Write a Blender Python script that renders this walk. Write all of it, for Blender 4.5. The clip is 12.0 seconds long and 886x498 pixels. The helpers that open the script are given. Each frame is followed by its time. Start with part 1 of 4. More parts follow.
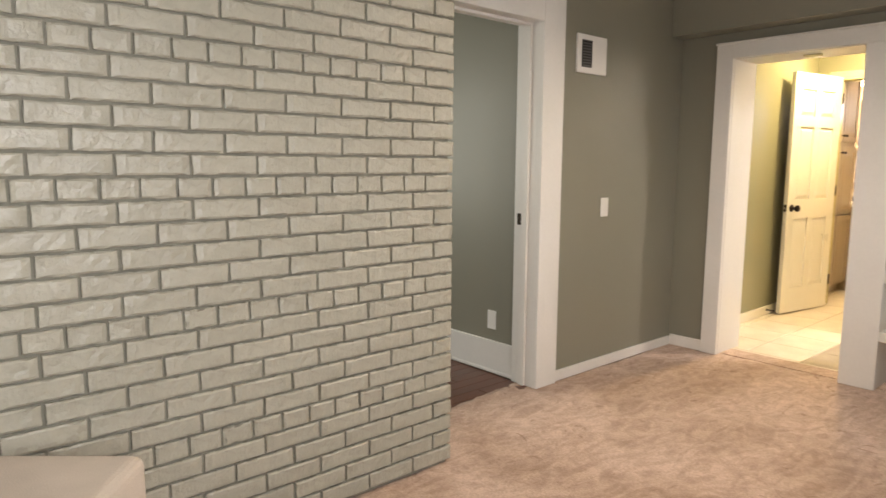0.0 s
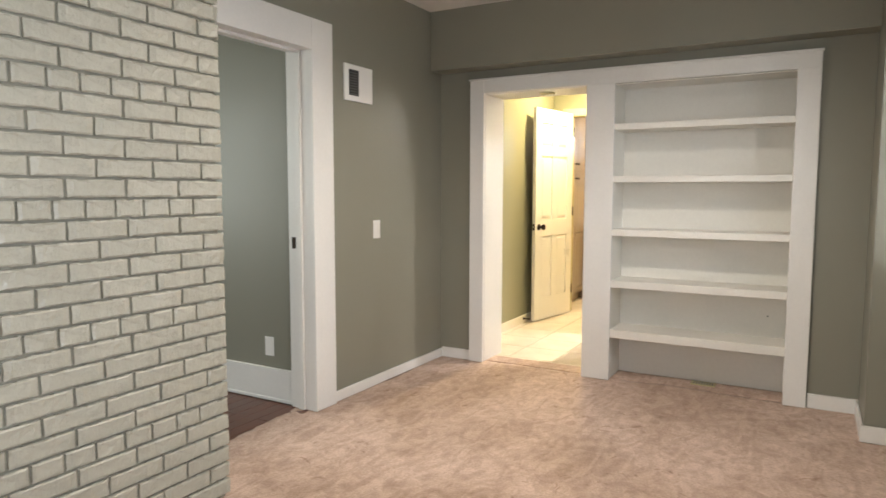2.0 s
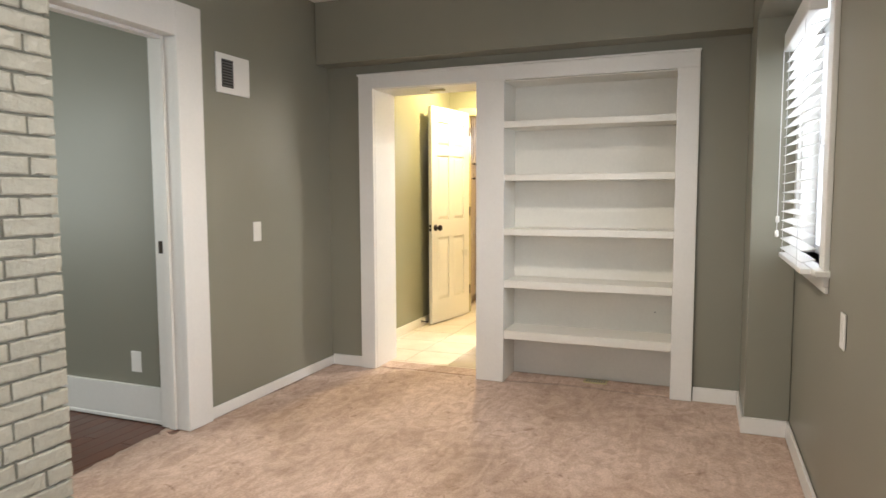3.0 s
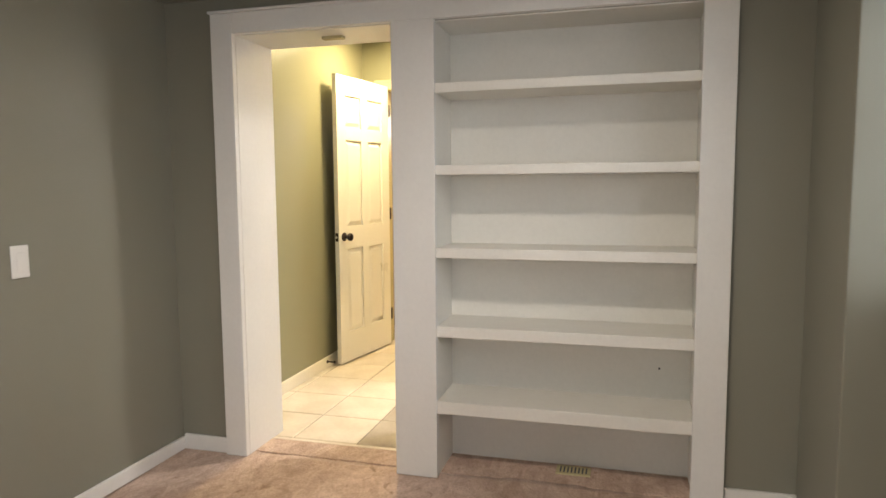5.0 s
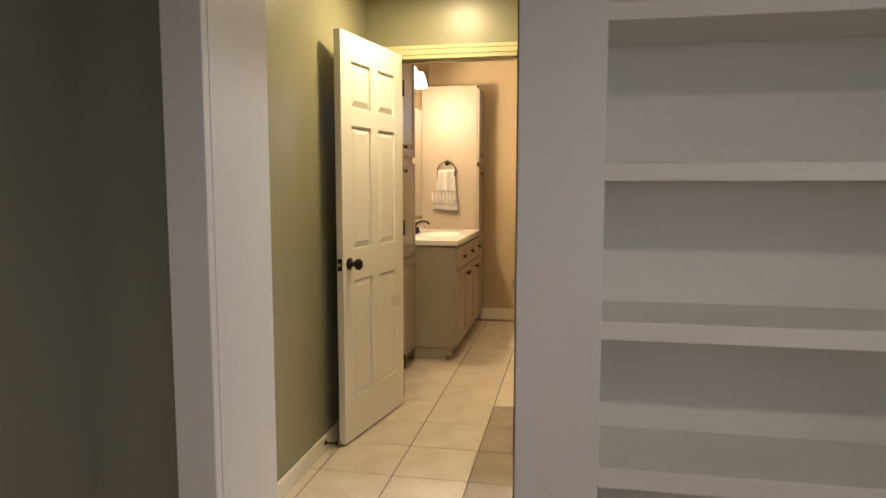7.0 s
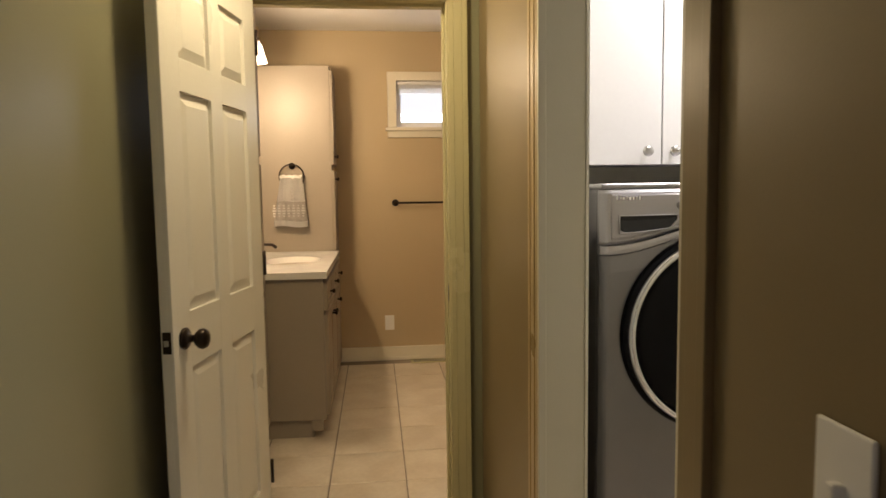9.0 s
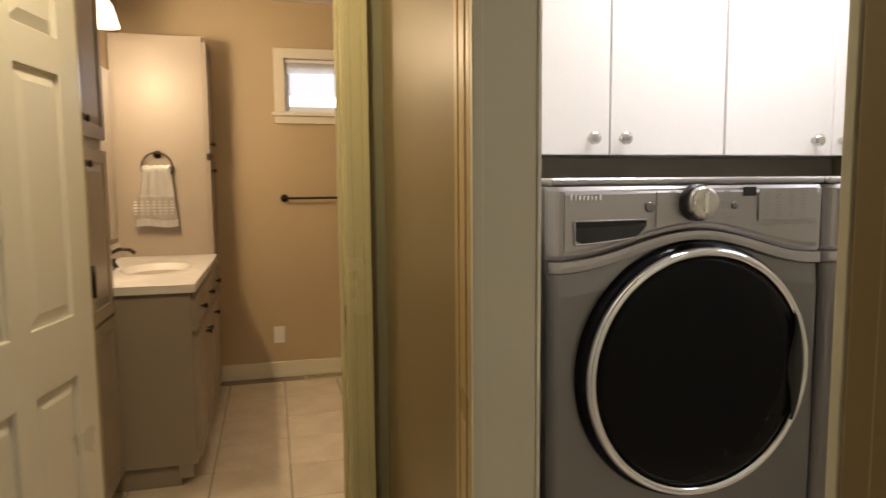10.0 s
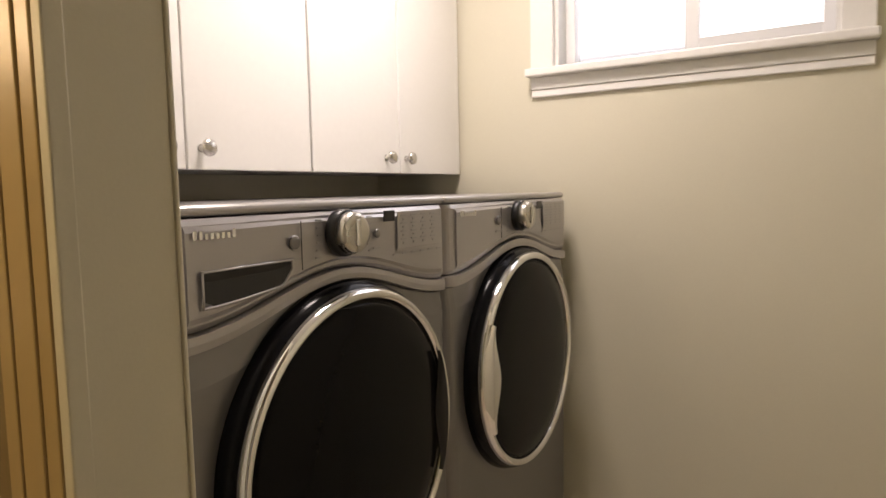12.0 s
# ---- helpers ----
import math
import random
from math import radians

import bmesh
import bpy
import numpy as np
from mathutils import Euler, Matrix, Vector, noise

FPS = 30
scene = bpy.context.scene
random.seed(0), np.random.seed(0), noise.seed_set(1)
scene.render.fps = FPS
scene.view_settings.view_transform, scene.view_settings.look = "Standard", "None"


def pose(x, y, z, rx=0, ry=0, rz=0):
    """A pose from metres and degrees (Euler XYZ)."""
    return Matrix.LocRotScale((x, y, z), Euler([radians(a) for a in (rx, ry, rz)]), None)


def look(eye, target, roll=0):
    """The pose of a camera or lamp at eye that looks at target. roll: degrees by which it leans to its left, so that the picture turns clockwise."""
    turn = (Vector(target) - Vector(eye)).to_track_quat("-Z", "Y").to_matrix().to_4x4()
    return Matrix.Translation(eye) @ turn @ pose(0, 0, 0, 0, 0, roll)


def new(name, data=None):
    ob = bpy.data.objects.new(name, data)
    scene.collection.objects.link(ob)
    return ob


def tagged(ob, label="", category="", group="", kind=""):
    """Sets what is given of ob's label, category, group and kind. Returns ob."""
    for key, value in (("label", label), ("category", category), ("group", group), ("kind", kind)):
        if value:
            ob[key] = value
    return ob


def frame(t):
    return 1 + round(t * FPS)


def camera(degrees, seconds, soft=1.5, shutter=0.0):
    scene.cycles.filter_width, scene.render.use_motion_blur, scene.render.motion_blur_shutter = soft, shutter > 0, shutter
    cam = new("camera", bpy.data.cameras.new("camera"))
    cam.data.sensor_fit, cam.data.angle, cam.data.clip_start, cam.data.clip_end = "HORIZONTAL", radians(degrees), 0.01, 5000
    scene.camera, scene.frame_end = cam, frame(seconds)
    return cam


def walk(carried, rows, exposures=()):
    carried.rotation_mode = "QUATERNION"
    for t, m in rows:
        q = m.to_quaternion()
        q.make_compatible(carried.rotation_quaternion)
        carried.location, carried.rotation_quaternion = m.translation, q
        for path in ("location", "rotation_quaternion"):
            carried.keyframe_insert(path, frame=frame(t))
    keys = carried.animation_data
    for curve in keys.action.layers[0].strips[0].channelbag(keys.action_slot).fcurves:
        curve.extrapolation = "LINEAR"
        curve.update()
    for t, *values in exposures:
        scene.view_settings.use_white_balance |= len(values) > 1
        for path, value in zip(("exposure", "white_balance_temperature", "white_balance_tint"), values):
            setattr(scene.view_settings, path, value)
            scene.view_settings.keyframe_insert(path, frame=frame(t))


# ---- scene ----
cam = camera(67.6, 12.0, shutter=0.3)
PATH = [
    (0, (0.627, 0.483, 1.276), (1.939, 1.97, 1.018), 0.4),
    (0.5, (0.589, 0.505, 1.248), (2.045, 1.859, 1.023), 0.3),
    (1, (0.585, 0.477, 1.25), (2.125, 1.735, 1.043), 0.1),
    (1.5, (0.575, 0.457, 1.262), (2.215, 1.586, 1.068), 0.1),
    (2, (0.574, 0.427, 1.257), (2.31, 1.404, 1.083), 0.1),
    (2.5, (0.596, 0.405, 1.247), (2.408, 1.238, 1.089), -0.0),
    (3, (0.782, 0.391, 1.234), (2.636, 1.121, 1.068), -0.2),
    (3.5, (1.102, 0.407, 1.27), (2.969, 1.103, 1.092), -0.3),
    (3.7, (1.245, 0.449, 1.263), (3.113, 1.137, 1.071), -0.3),
    (5.3, (2.394, 0.949, 1.275), (4.322, 1.447, 1.093), -0.2),
    (5.5, (2.493, 1.047, 1.289), (4.425, 1.532, 1.109), 0.0),
    (6, (2.781, 1.262, 1.299), (4.722, 1.705, 1.111), -0.1),
    (6.5, (3.112, 1.457, 1.307), (5.059, 1.874, 1.124), -0.2),
    (6.7, (3.233, 1.542, 1.307), (5.182, 1.949, 1.119), -0.1),
    (8.5, (4.379, 2.109, 1.33), (6.371, 2.067, 1.153), -0.5),
    (9, (4.664, 2.195, 1.313), (6.647, 1.995, 1.139), -0.8),
    (9.5, (4.968, 2.145, 1.33), (6.939, 1.859, 1.14), -0.8),
    (10, (5.177, 2.13, 1.319), (7.104, 1.632, 1.122), -0.5),
    (10.5, (5.352, 2.121, 1.319), (7.123, 1.213, 1.124), -0.4),
    (11, (5.481, 2.052, 1.311), (7.061, 0.844, 1.106), -0.7),
    (11.5, (5.582, 2.039, 1.332), (6.908, 0.555, 1.135), -1.0),
    (12, (5.693, 2.098, 1.341), (6.743, 0.404, 1.164), -1.2),
]
walk(cam, [(t, look(eye, target, roll)) for t, eye, target, roll in PATH],
     [(0.0, 0.78, 7200, 17), (1.0, 0.88, 6600, 14), (2.5, 0.94, 6500, 13), (3.5, 0.84, 6500, 13), (5.5, 0.44, 6600, 15), (6.5, -0.16, 6600, 18), (8.5, -1.04, 6400, 19), (10.0, -1.08, 6400, 20), (11.0, -1.12, 6200, 19), (12.0, -1.25, 7100, 24)])

# ---- world and light ----
world = bpy.data.worlds.new("sky")
scene.world = world
world.use_nodes = True
wn = world.node_tree
sky = wn.nodes.new("ShaderNodeTexSky")
sky.sky_type = "NISHITA"
sky.sun_disc = False
sky.sun_elevation, sky.sun_rotation = radians(40), radians(150)
wn.nodes["Background"].inputs["Strength"].default_value = 0.12
wn.links.new(sky.outputs[0], wn.nodes["Background"].inputs["Color"])


def lamp(name, kind, m, energy, color, size=0.1, size_y=None, spread=None):
    d = bpy.data.lights.new(name, kind)
    d.energy, d.color = energy, color
    if kind == "AREA":
        d.size = size
        if size_y:
            d.shape, d.size_y = "RECTANGLE", size_y
        if spread:
            d.spread = radians(spread)
    elif kind == "SUN":
        d.angle = size
    else:
        d.shadow_soft_size = size
    ob = new(name, d)
    ob.matrix_world = m
    return ob


WARM, DAY, NEUTRAL = (1.0, 0.82, 0.46), (0.86, 0.94, 1.0), (1.0, 0.97, 0.91)
lamp("sun", "SUN", look((0, -8, 9), (2, 0, 1)), 0.9, (1.0, 0.95, 0.88), radians(12))
# daylight in the window openings
lamp("daylight_room", "AREA", look((4.0, -0.22, 1.45), (3.2, 2, 1.1)), 8, DAY, 0.66, 0.95)
lamp("daylight_room_near", "AREA", look((0.9, -0.16, 1.4), (0.9, 3, 0.9)), 17, DAY, 1.5, 1.0)
lamp("daylight_room_back", "AREA", look((-1.72, 1.3, 1.4), (3, 1.3, 0.9)), 14, (1.0, 0.97, 0.92), 1.5, 1.1)
lamp("daylight_side_room", "AREA", look((1.3, 5.9, 1.5), (2.9, 3.4, 1.0)), 24, (0.92, 1.0, 0.93), 1.2, 1.2)
lamp("daylight_bath", "AREA", look((9.84, 1.64, 1.95), (8, 1.64, 1.4)), 5, DAY, 0.7, 0.3)
lamp("daylight_laundry", "AREA", look((6.11, 0.03, 2.0), (6.0, 2, 1.4)), 7, DAY, 0.75, 0.5)
# ceiling and wall lamps
rb = lamp("room_downlight", "SPOT", pose(3.1, 1.35, 2.5), 72, (1.0, 0.9, 0.76), 0.06)
rb.data.spot_size, rb.data.spot_blend = radians(158), 0.75
lamp("hall_lamp", "AREA", look((6.64, 2.34, 2.40), (6.64, 2.341, 0)), 31, WARM, 0.16, 0.16)
lamp("laundry_tube", "AREA", look((6.45, 0.9, 2.44), (6.45, 0.901, 0)), 44, NEUTRAL, 0.3, 0.3)
for bx, watts in ((8.25, 50), (8.5, 44), (8.75, 15)):
    lamp("vanity_bulb", "POINT", pose(bx, 2.88, 2.02), watts, (1.0, 0.78, 0.46), 0.05)


# ---- materials ----
def material(name, color, rough=0.6, metal=0.0, vary=0.08, scale=3.0, grain=80.0, bump=0.1, dist=0.002, second=None, coat=0.0, random_tint=0.0):
    """A principled surface: colour clouded at two scales, roughness varied, fine relief."""
    m = bpy.data.materials.new(name)
    m.use_nodes = True
    n, l = m.node_tree.nodes, m.node_tree.links
    b = n["Principled BSDF"]
    tc = n.new("ShaderNodeTexCoord")
    big, fine = n.new("ShaderNodeTexNoise"), n.new("ShaderNodeTexNoise")
    big.inputs["Scale"].default_value, big.inputs["Detail"].default_value = scale, 5
    fine.inputs["Scale"].default_value, fine.inputs["Detail"].default_value = grain, 4
    for q in (big, fine):
        l.new(tc.outputs["Object"], q.inputs["Vector"])
    ramp = n.new("ShaderNodeValToRGB")
    ramp.color_ramp.elements[0].position, ramp.color_ramp.elements[1].position = 0.3, 0.7
    c2 = second or tuple(c * (1 - 2 * vary) for c in color)
    ramp.color_ramp.elements[0].color, ramp.color_ramp.elements[1].color = (*c2, 1), (*color, 1)
    l.new(big.outputs["Fac"], ramp.inputs["Fac"])
    mix = n.new("ShaderNodeMix")
    mix.data_type, mix.blend_type = "RGBA", "MULTIPLY"
    mix.inputs["Factor"].default_value = min(1.0, vary * 3)
    fr = n.new("ShaderNodeValToRGB")
    fr.color_ramp.elements[0].position, fr.color_ramp.elements[1].position = 0.3, 0.65
    fr.color_ramp.elements[0].color = (0.65, 0.65, 0.65, 1)
    l.new(fine.outputs["Fac"], fr.inputs["Fac"])
    l.new(ramp.outputs["Color"], mix.inputs["A"])
    l.new(fr.outputs["Color"], mix.inputs["B"])
    out = mix.outputs["Result"]
    if random_tint:
        info, hsv, mr = n.new("ShaderNodeObjectInfo"), n.new("ShaderNodeHueSaturation"), n.new("ShaderNodeMapRange")
        mr.inputs["To Min"].default_value, mr.inputs["To Max"].default_value = 1 - random_tint, 1 + random_tint
        l.new(info.outputs["Random"], mr.inputs["Value"])
        l.new(mr.outputs["Result"], hsv.inputs["Value"])
        l.new(out, hsv.inputs["Color"])
        out = hsv.outputs["Color"]
    l.new(out, b.inputs["Base Color"])
    rr = n.new("ShaderNodeMapRange")
    rr.inputs["To Min"].default_value, rr.inputs["To Max"].default_value = max(0.02, rough - 0.08), min(1, rough + 0.08)
    l.new(big.outputs["Fac"], rr.inputs["Value"])
    l.new(rr.outputs["Result"], b.inputs["Roughness"])
    b.inputs["Metallic"].default_value = metal
    b.inputs["Coat Weight"].default_value = coat
    if bump:
        bp = n.new("ShaderNodeBump")
        bp.inputs["Strength"].default_value, bp.inputs["Distance"].default_value = bump, dist
        l.new(fine.outputs["Fac"], bp.inputs["Height"])
        l.new(bp.outputs["Normal"], b.inputs["Normal"])
    return m


def glow(name, color, strength):
    m = bpy.data.materials.new(name)
    m.use_nodes = True
    b = m.node_tree.nodes["Principled BSDF"]
    b.inputs["Base Color"].default_value = (*color, 1)
    b.inputs["Emission Color"].default_value = (*color, 1)
    b.inputs["Emission Strength"].default_value = strength
    return m


GREIGE = material("greige wall paint", (0.25, 0.243, 0.195), 0.42, vary=0.03, scale=1.2, grain=220, bump=0.12, dist=0.001)
SAGE = material("sage hall paint", (0.248, 0.24, 0.15), 0.35, vary=0.03, scale=1.2, grain=220, bump=0.12, dist=0.001)
# tan wall paint, darkened and browned for the weak warm light on that side
DIMTAN = material("tan hall paint in dim warm light", (0.215, 0.16, 0.08), 0.35, vary=0.03, scale=1.2, grain=220, bump=0.12, dist=0.001)
# cream trim deepened to ochre: the hall lamp's warmth is put into the colour
LAMPLITTRIM = material("cream trim paint with warm lamplight", (0.42, 0.31, 0.15), 0.28, vary=0.02, scale=2.5, grain=60, bump=0.0)
TAN = material("tan bath paint", (0.50, 0.395, 0.245), 0.5, vary=0.03, scale=1.2, grain=220, bump=0.12, dist=0.001)
CREAM = material("cream laundry paint", (0.62, 0.59, 0.47), 0.42, vary=0.02, scale=1.2, grain=220, bump=0.1, dist=0.001)
CEIL = material("ceiling paint", (0.78, 0.76, 0.72), 0.9, vary=0.03, scale=2, grain=120, bump=0.3)
WHITE = material("white trim paint", (0.78, 0.77, 0.74), 0.35, vary=0.025, scale=2.5, grain=60, bump=0.06)
SHELFW = material("white shelf paint", (0.79, 0.77, 0.71), 0.4, vary=0.03, scale=2.0, grain=60, bump=0.06)
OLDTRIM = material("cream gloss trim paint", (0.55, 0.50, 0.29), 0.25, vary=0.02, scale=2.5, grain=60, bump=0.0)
DOORP = material("white door paint", (0.78, 0.76, 0.68), 0.3, vary=0.02, scale=2.5, grain=90, bump=0.06)
BRICKP = material("painted brick", (0.405, 0.393, 0.326), 0.29, vary=0.06, scale=9, grain=46, bump=0.85, dist=0.006, random_tint=0.035)
# same paint as the bricks, darkened to carry the shadow in the joints
SHADEMORTAR = material("painted mortar with joint shade", (0.26, 0.25, 0.205), 0.8, vary=0.1, scale=12, grain=90, bump=0.5, dist=0.004)
BATHTRIM = material("pale cream trim paint", (0.76, 0.71, 0.58), 0.35, vary=0.02, scale=2.5, grain=60, bump=0.0)


def carpet_material():
    """Cut pile: broad worn patches, brushed streaks where the pile lies over, tufts and dark flecks."""
    m = bpy.data.materials.new("worn beige carpet")
    m.use_nodes = True
    n, l = m.node_tree.nodes, m.node_tree.links
    b = n["Principled BSDF"]
    b.inputs["Roughness"].default_value = 0.97
    b.inputs["Specular IOR Level"].default_value = 0.1
    b.inputs["Sheen Weight"].default_value = 0.15
    tc = n.new("ShaderNodeTexCoord")

    def cloud(scale, detail, lo, hi, dark, twist=0.0, stretch=None):
        q, r = n.new("ShaderNodeTexNoise"), n.new("ShaderNodeValToRGB")
        q.inputs["Scale"].default_value, q.inputs["Detail"].default_value = scale, detail
        q.inputs["Distortion"].default_value = twist
        if stretch:
            mp = n.new("ShaderNodeMapping")
            mp.inputs["Scale"].default_value = stretch
            mp.inputs["Rotation"].default_value = (0, 0, radians(35))
            l.new(tc.outputs["Object"], mp.inputs["Vector"])
            l.new(mp.outputs["Vector"], q.inputs["Vector"])
        else:
            l.new(tc.outputs["Object"], q.inputs["Vector"])
        r.color_ramp.elements[0].position, r.color_ramp.elements[1].position = lo, hi
        r.color_ramp.elements[0].color, r.color_ramp.elements[1].color = (*dark, 1), (1, 1, 1, 1)
        l.new(q.outputs["Fac"], r.inputs["Fac"])
        return r.outputs["Color"], q.outputs["Fac"]

    base = n.new("ShaderNodeRGB")
    base.outputs[0].default_value = (0.70, 0.535, 0.445, 1)
    out = base.outputs[0]
    tuft = None
    for args in ((1.5, 4, 0.36, 0.60, (0.80, 0.77, 0.73), 0.8), (3.6, 5, 0.40, 0.58, (0.83, 0.80, 0.77), 2.2, (1.0, 2.2, 1.0)),
                 (13.0, 6, 0.36, 0.60, (0.84, 0.82, 0.80), 1.2), (85.0, 3, 0.30, 0.66, (0.80, 0.785, 0.77), 0.0), (7.0, 6, 0.27, 0.36, (0.66, 0.60, 0.55), 2.5)):
        col, fac = cloud(*args)
        tuft = fac if args[0] == 85.0 else tuft
        mx = n.new("ShaderNodeMix")
        mx.data_type, mx.blend_type = "RGBA", "MULTIPLY"
        mx.inputs["Factor"].default_value = 1.0
        l.new(out, mx.inputs["A"])
        l.new(col, mx.inputs["B"])
        out = mx.outputs["Result"]
    l.new(out, b.inputs["Base Color"])
    bp = n.new("ShaderNodeBump")
    bp.inputs["Strength"].default_value, bp.inputs["Distance"].default_value = 0.6, 0.008
    l.new(tuft, bp.inputs["Height"])
    l.new(bp.outputs["Normal"], b.inputs["Normal"])
    return m


CARPET = carpet_material()
PAD = material("beige woven upholstery", (0.60, 0.52, 0.44), 0.95, vary=0.08, scale=6, grain=260, bump=0.6, dist=0.003)
TILE = material("beige ceramic tile", (0.72, 0.65, 0.54), 0.32, vary=0.06, scale=5, grain=40, bump=0.05, random_tint=0.05, second=(0.58, 0.49, 0.38))
GROUT = material("grey brown grout", (0.30, 0.25, 0.19), 0.9, vary=0.1, scale=8, grain=120, bump=0.4)
WOOD = material("dark wood floor", (0.13, 0.048, 0.024), 0.42, vary=0.15, scale=4, grain=60, bump=0.1)
CABP = material("greige cabinet paint", (0.325, 0.275, 0.215), 0.4, vary=0.03, scale=3, grain=80, bump=0.06)
LAMIN = material("white cabinet laminate", (0.80, 0.79, 0.76), 0.35, vary=0.015, scale=2, grain=80, bump=0.03)
COUNTER = material("white cultured marble", (0.82, 0.80, 0.75), 0.15, vary=0.03, scale=5, grain=20, bump=0.0)
BRONZE = material("oil rubbed bronze", (0.035, 0.024, 0.018), 0.35, 0.8, vary=0.1, scale=20, grain=90, bump=0.05)
NICKEL = material("brushed nickel", (0.62, 0.60, 0.56), 0.28, 1.0, vary=0.04, scale=20, grain=200, bump=0.03)
CHROME = material("polished chrome", (0.82, 0.82, 0.83), 0.07, 1.0, vary=0.02, scale=9, grain=60, bump=0.0)
SLATE = material("metallic slate enamel", (0.215, 0.208, 0.211), 0.32, 0.75, vary=0.04, scale=6, grain=600, bump=0.03, coat=0.3)
SLATE2 = material("slate console plastic", (0.42, 0.407, 0.412), 0.3, 0.6, vary=0.03, scale=6, grain=600, bump=0.02, coat=0.25)
GLASSK = material("smoked black door glass", (0.005, 0.005, 0.006), 0.14, 0.0, vary=0.05, scale=5, grain=60, bump=0.0)
BLACK = material("black plastic", (0.008, 0.008, 0.009), 0.35, vary=0.05, scale=6, grain=100, bump=0.03)
PRINT = material("pale grey print", (0.36, 0.36, 0.37), 0.5, 0.2, vary=0.02, scale=5, grain=50, bump=0.0)
PLASTIC = material("white plastic", (0.80, 0.79, 0.76), 0.3, vary=0.01, scale=5, grain=50, bump=0.0)
GRILLE = material("grey louvre metal", (0.16, 0.16, 0.16), 0.5, 0.3, vary=0.05, scale=9, grain=80, bump=0.05)
TOWEL = material("white terry cloth", (0.80, 0.77, 0.72), 0.95, vary=0.05, scale=12, grain=320, bump=0.9, dist=0.004)
TOWELP = material("grey woven border", (0.64, 0.59, 0.53), 0.95, vary=0.1, scale=30, grain=320, bump=0.9, dist=0.004)
SLAT = material("white blind slat", (0.82, 0.83, 0.83), 0.35, vary=0.02, scale=4, grain=60, bump=0.03)
VINYL = material("white vinyl sash", (0.80, 0.80, 0.80), 0.35, vary=0.01, scale=4, grain=60, bump=0.0)
SHADE = glow("lit frosted lamp glass", (1.0, 0.82, 0.58), 9)
OUTSIDE = glow("bright overcast day", (0.93, 0.97, 1.0), 2.2)
GRASS = material("lawn", (0.07, 0.10, 0.04), 0.9, vary=0.2, scale=3, grain=50, bump=0.5)
GLASSK.node_tree.nodes["Principled BSDF"].inputs["Specular IOR Level"].default_value = 0.1
PANE = bpy.data.materials.new("window glass")
PANE.use_nodes = True
pb = PANE.node_tree.nodes["Principled BSDF"]
pb.inputs["Transmission Weight"].default_value, pb.inputs["Roughness"].default_value, pb.inputs["IOR"].default_value = 1.0, 0.0, 1.45


# ---- mesh helpers ----
def mesh_object(name, bm, mat, parent=None, smooth=False):
    me = bpy.data.meshes.new(name)
    bmesh.ops.recalc_face_normals(bm, faces=bm.faces)
    bm.to_mesh(me)
    bm.free()
    me.materials.append(mat)
    if smooth:
        for p in me.polygons:
            p.use_smooth = True
    ob = new(name, me)
    if parent:
        ob.parent = parent
    return ob


def add_box(bm, x0, x1, y0, y1, z0, z1, bevel=0.0, seg=2):
    r = bmesh.ops.create_cube(bm, size=1.0)
    vs = r["verts"]
    bmesh.ops.scale(bm, vec=(abs(x1 - x0), abs(y1 - y0), abs(z1 - z0)), verts=vs)
    bmesh.ops.translate(bm, vec=((x0 + x1) / 2, (y0 + y1) / 2, (z0 + z1) / 2), verts=vs)
    if bevel:
        es = {e for v in vs for e in v.link_edges}
        bmesh.ops.bevel(bm, geom=list(es), offset=bevel, segments=seg, affect="EDGES", profile=0.5)


def boxes(name, items, mat, bevel=0.0, parent=None, seg=2):
    bm = bmesh.new()
    for it in items:
        add_box(bm, *it, bevel=bevel, seg=seg)
    return mesh_object(name, bm, mat, parent)


def lathe(name, profile, mat, m, parent=None, seg=32):
    """A turned shape: profile of (radius, height) about local z, placed by m."""
    bm = bmesh.new()
    rings = []
    for r, h in profile:
        rings.append([bm.verts.new(m @ Vector((r * math.cos(a), r * math.sin(a), h))) for a in [2 * math.pi * i / seg for i in range(seg)]])
    for a, b in zip(rings, rings[1:]):
        for i in range(seg):
            bm.faces.new((a[i], a[(i + 1) % seg], b[(i + 1) % seg], b[i]))
    bm.faces.new(rings[0])
    bm.faces.new(rings[-1])
    bmesh.ops.remove_doubles(bm, verts=bm.verts, dist=1e-6)
    return mesh_object(name, bm, mat, parent, True)


def tube(name, points, radius, mat, parent=None, cyclic=False, seg=10):
    c = bpy.data.curves.new(name, "CURVE")
    c.dimensions, c.bevel_depth, c.bevel_resolution, c.use_fill_caps = "3D", radius, 3, True
    s = c.splines.new("POLY")
    s.points.add(len(points) - 1)
    for p, q in zip(s.points, points):
        p.co = (*q, 1)
    s.use_cyclic_u = cyclic
    tmp = new(name, c)
    dg = bpy.context.evaluated_depsgraph_get()
    me = bpy.data.meshes.new_from_object(tmp.evaluated_get(dg))
    bpy.data.objects.remove(tmp)
    me.materials.clear()
    me.materials.append(mat)
    for p in me.polygons:
        p.use_smooth = True
    ob = new(name, me)
    if parent:
        ob.parent = parent
    return ob


def holder(name, at=(0, 0, 0), label="", category="", group="", kind=""):
    ob = new(name)
    ob.location = at
    return tagged(ob, label, category, group, kind)


def structure(ob, label, category):
    return tagged(ob, label, category, kind="structure")


